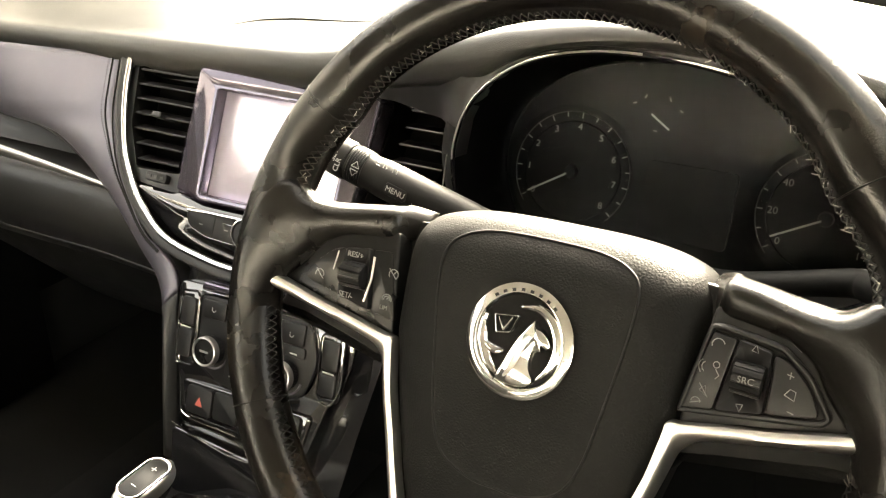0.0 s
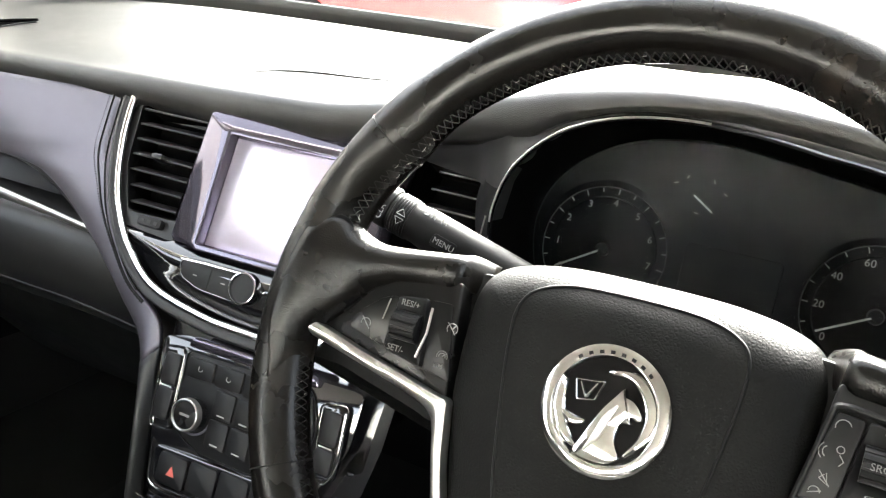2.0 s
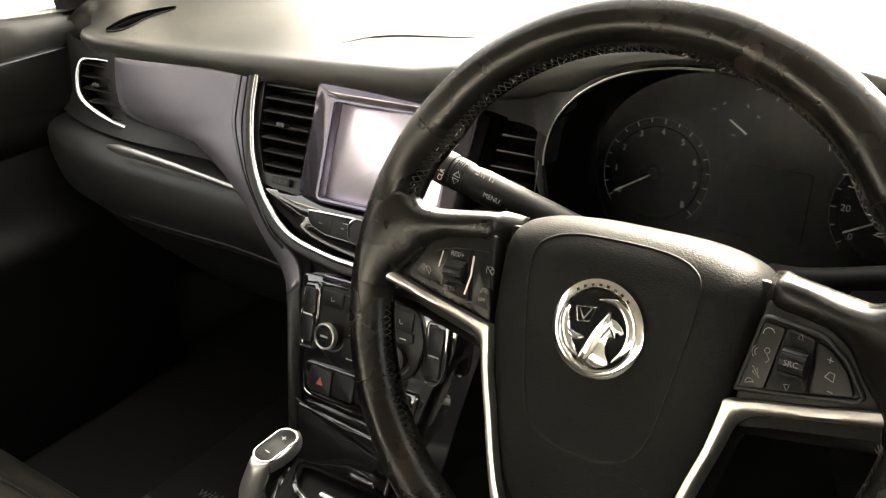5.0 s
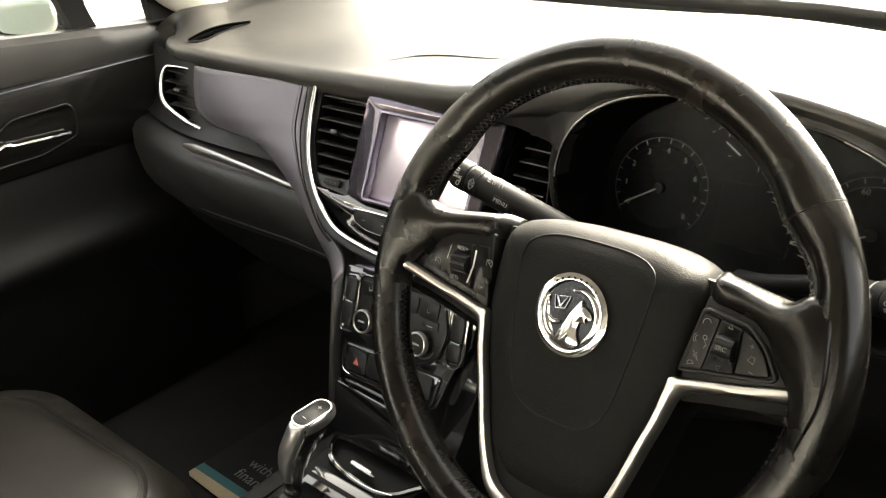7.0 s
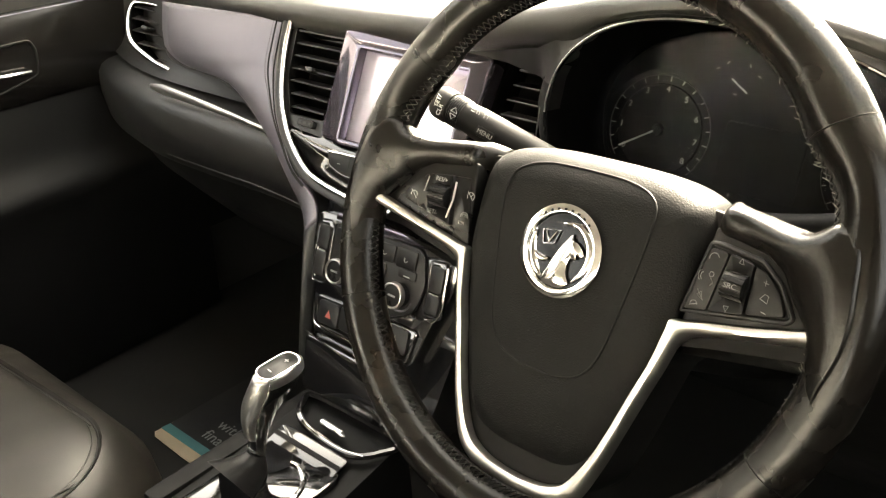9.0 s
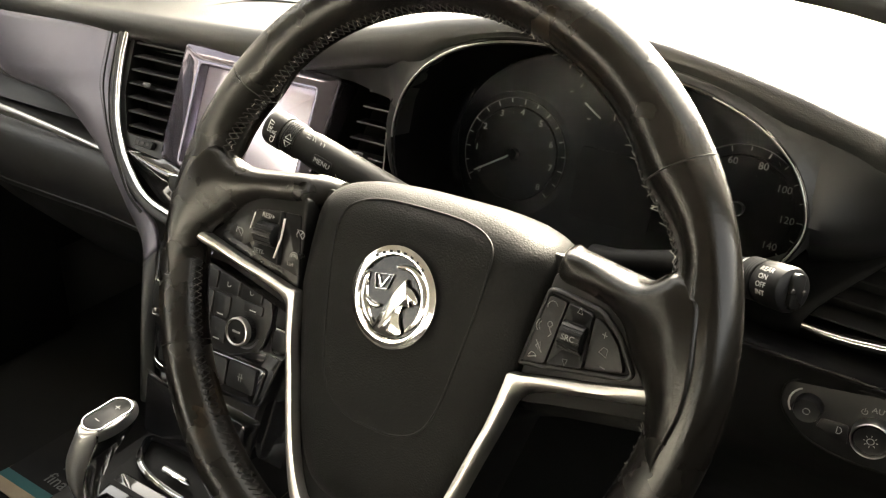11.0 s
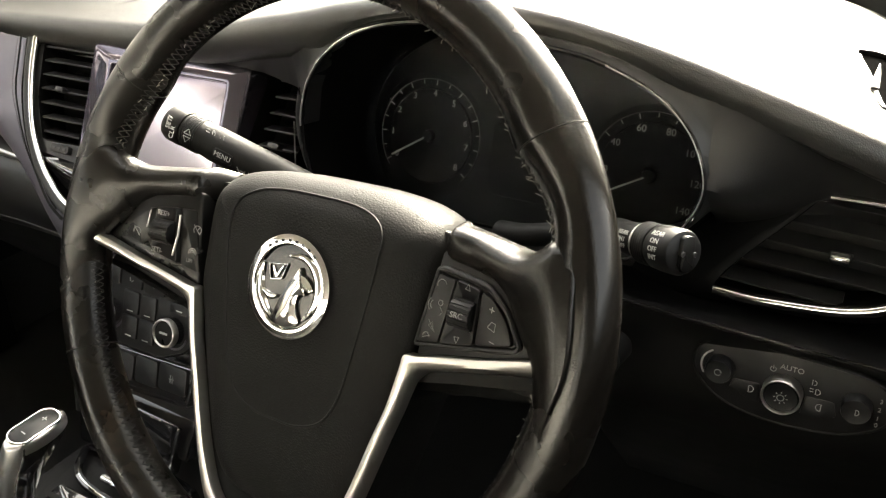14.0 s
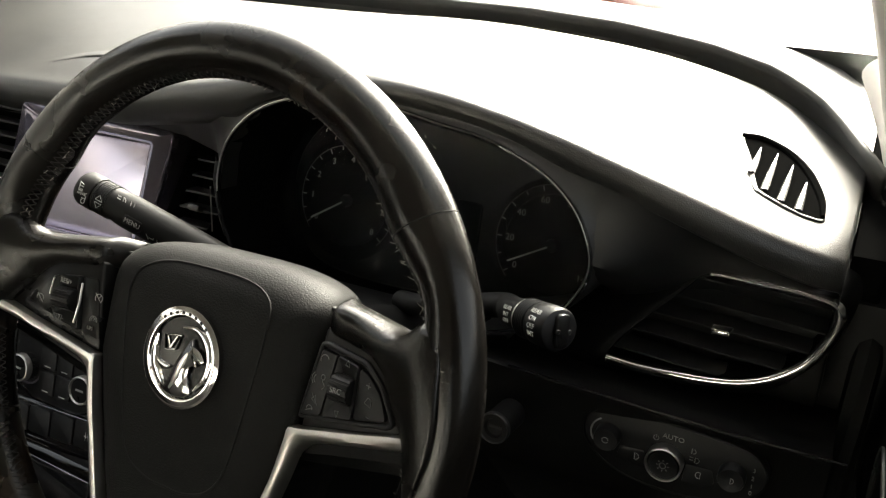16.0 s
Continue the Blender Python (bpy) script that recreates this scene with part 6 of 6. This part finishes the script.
def demister(outline, slats, border, dark):
    """A slatted vent that follows the top pad; its depth is painted black."""
    def on(x, y, h):
        return x, y, top_z(x, y) + h
    v = thing("demister_vent", "black slatted demister vent on the dashboard top", "air vent", pose(0, 0, 0), "demister vents")
    leaf = spl(outline, 4, True)
    c = np.mean(leaf, 0)
    # dark: puts the passenger side's shade into the frame and slat colours.
    part("frame", sweep([on(x, y, 0.0004) for x, y in leaf], (0.0018, 0.0012), closed=True, n=8), DEEP if dark else DASH, v)
    # Flat sheenless sheet just above the pad, black for the shade of a recess.
    part("painted_well", loft([[on(x, y, 0.0008) for x, y in c + (np.array(leaf) - c) * k] for k in (1.0, 0.7, 0.4, 0.0)], closed=True), VOID, v)
    for a, b in slats:
        part("slat", sweep([on(x, y, 0.0020) for x, y in (np.array(a) * (1 - k) + np.array(b) * k for k in np.linspace(0, 1, 8))], [(0.0026 * w, 0.0012) for w in (1.0, 1.0, 0.95, 0.9, 0.8, 0.65, 0.45, 0.2)], n=6), VOID if dark else SLAT, v)
    rim = spl(border, 5)
    part("border", sweep([on(x, y, 0.002) for x, y in rim], [(0.0040 * (0.35 + 0.65 * math.sin(math.pi * i / (len(rim) - 1))), 0.0022) for i in range(len(rim))], n=8), VOID, v, "dark raised upper border")


BROW = [(0.2374, 0.3485), (0.2486, 0.364), (0.2630, 0.369), (0.2773, 0.3620), (0.2900, 0.3430), (0.3012, 0.3080), (0.3051, 0.2755)]
demister(BROW + [(0.2970, 0.2670), (0.2890, 0.2637), (0.2746, 0.2630), (0.2654, 0.2637), (0.2600, 0.2695), (0.2475, 0.3150)],
         [((0.2545, 0.2860), (0.2522, 0.3420)), ((0.2664, 0.2680), (0.2640, 0.3480)), ((0.2780, 0.2650), (0.2762, 0.3440)), ((0.2897, 0.2660), (0.2885, 0.3250))], BROW, False)
BROW = [(-0.935, 0.337), (-0.931, 0.355), (-0.921, 0.374), (-0.8955, 0.391), (-0.8584, 0.4045)]
demister(BROW + [(-0.874, 0.389), (-0.887, 0.3695), (-0.892, 0.3476), (-0.905, 0.337)], [((-0.918, 0.345), (-0.890, 0.385)), ((-0.908, 0.345), (-0.882, 0.384))], BROW, True)
arcp = spl([(-0.492, 0.300), (-0.486, 0.330), (-0.458, 0.356), (-0.420, 0.366), (-0.375, 0.366), (-0.330, 0.362), (-0.28, 0.35)], 6)
part("pad_ridge", sweep([(x, y, top_z(x, y) - 0.0006) for x, y in arcp], [(0.004 + 0.011 * math.sin(math.pi * (i + 0.5) / len(arcp)) ** 0.7, 0.0002 + 0.0009 * math.sin(math.pi * (i + 0.5) / len(arcp)) ** 0.7) for i in range(len(arcp))], n=16), DASH, dash, "soft ridge on the top pad")

# ---- parked cars outside ----
def parked_car(m, paint, label):
    car = thing("parked_car", label, "car", m, "parked cars")
    def ring(y, w, z0, z1, r):
        return [(x, y, z) for x, z in rounded(2 * w, z1 - z0, r, 4, 0, (z0 + z1) / 2)]
    part("body", loft([ring(y, w, 0.22, z, 0.12) for y, w, z in ((-2.1, 0.70, 0.70), (-2.05, 0.82, 0.92), (-1.2, 0.88, 0.98), (0.6, 0.88, 0.96), (1.5, 0.85, 0.86), (2.0, 0.78, 0.74), (2.1, 0.68, 0.60))], closed=True, caps=True), paint, car)
    part("roof", loft([[(x, y, z) for x in np.linspace(-w, w, 7)] for y, w, z in ((-2.0, 0.62, 0.93), (-1.6, 0.60, 1.36), (-0.9, 0.60, 1.47), (0.0, 0.60, 1.46), (0.35, 0.60, 1.38), (1.05, 0.66, 0.94))]), paint, car)
    for s in (-1, 1):
        part("side_window", ([(s * 0.80, -1.75, 0.96), (s * 0.80, 0.85, 0.95), (s * 0.63, 0.25, 1.38), (s * 0.62, -1.45, 1.38)], [(0, 1, 2, 3)]), PIANO, car, "dark side glass")
        for y in (-1.3, 1.3):
            wl = part("tyre", moved(lathe([(0.20, -0.09), (0.30, -0.09), (0.32, -0.06), (0.32, 0.06), (0.30, 0.09), (0.20, 0.09)], 28), Matrix.Translation((s * 0.80, y, 0.32)) @ Matrix.Rotation(radians(90), 4, "Y")), DEEP, car)
            part("rim", moved(lathe([(0.0, -0.07), (0.20, -0.085), (0.205, 0.085), (0.0, 0.07)], 20), Matrix.Translation((s * 0.80, y, 0.32)) @ Matrix.Rotation(radians(90), 4, "Y")), SILVER, wl)
    return car


parked_car(pose(-3.6, 7.5, 0, 0, 0, 90), mat("red car paint", (0.45, 0.03, 0.03), 0.2, coat=1.0, var=0.05), "red parked car ahead of the windscreen")
parked_car(pose(-3.1, -0.6, 0, 0, 0, 4), mat("grey green car paint", (0.09, 0.11, 0.10), 0.2, coat=1.0, var=0.05), "grey-green parked car beside the passenger door")
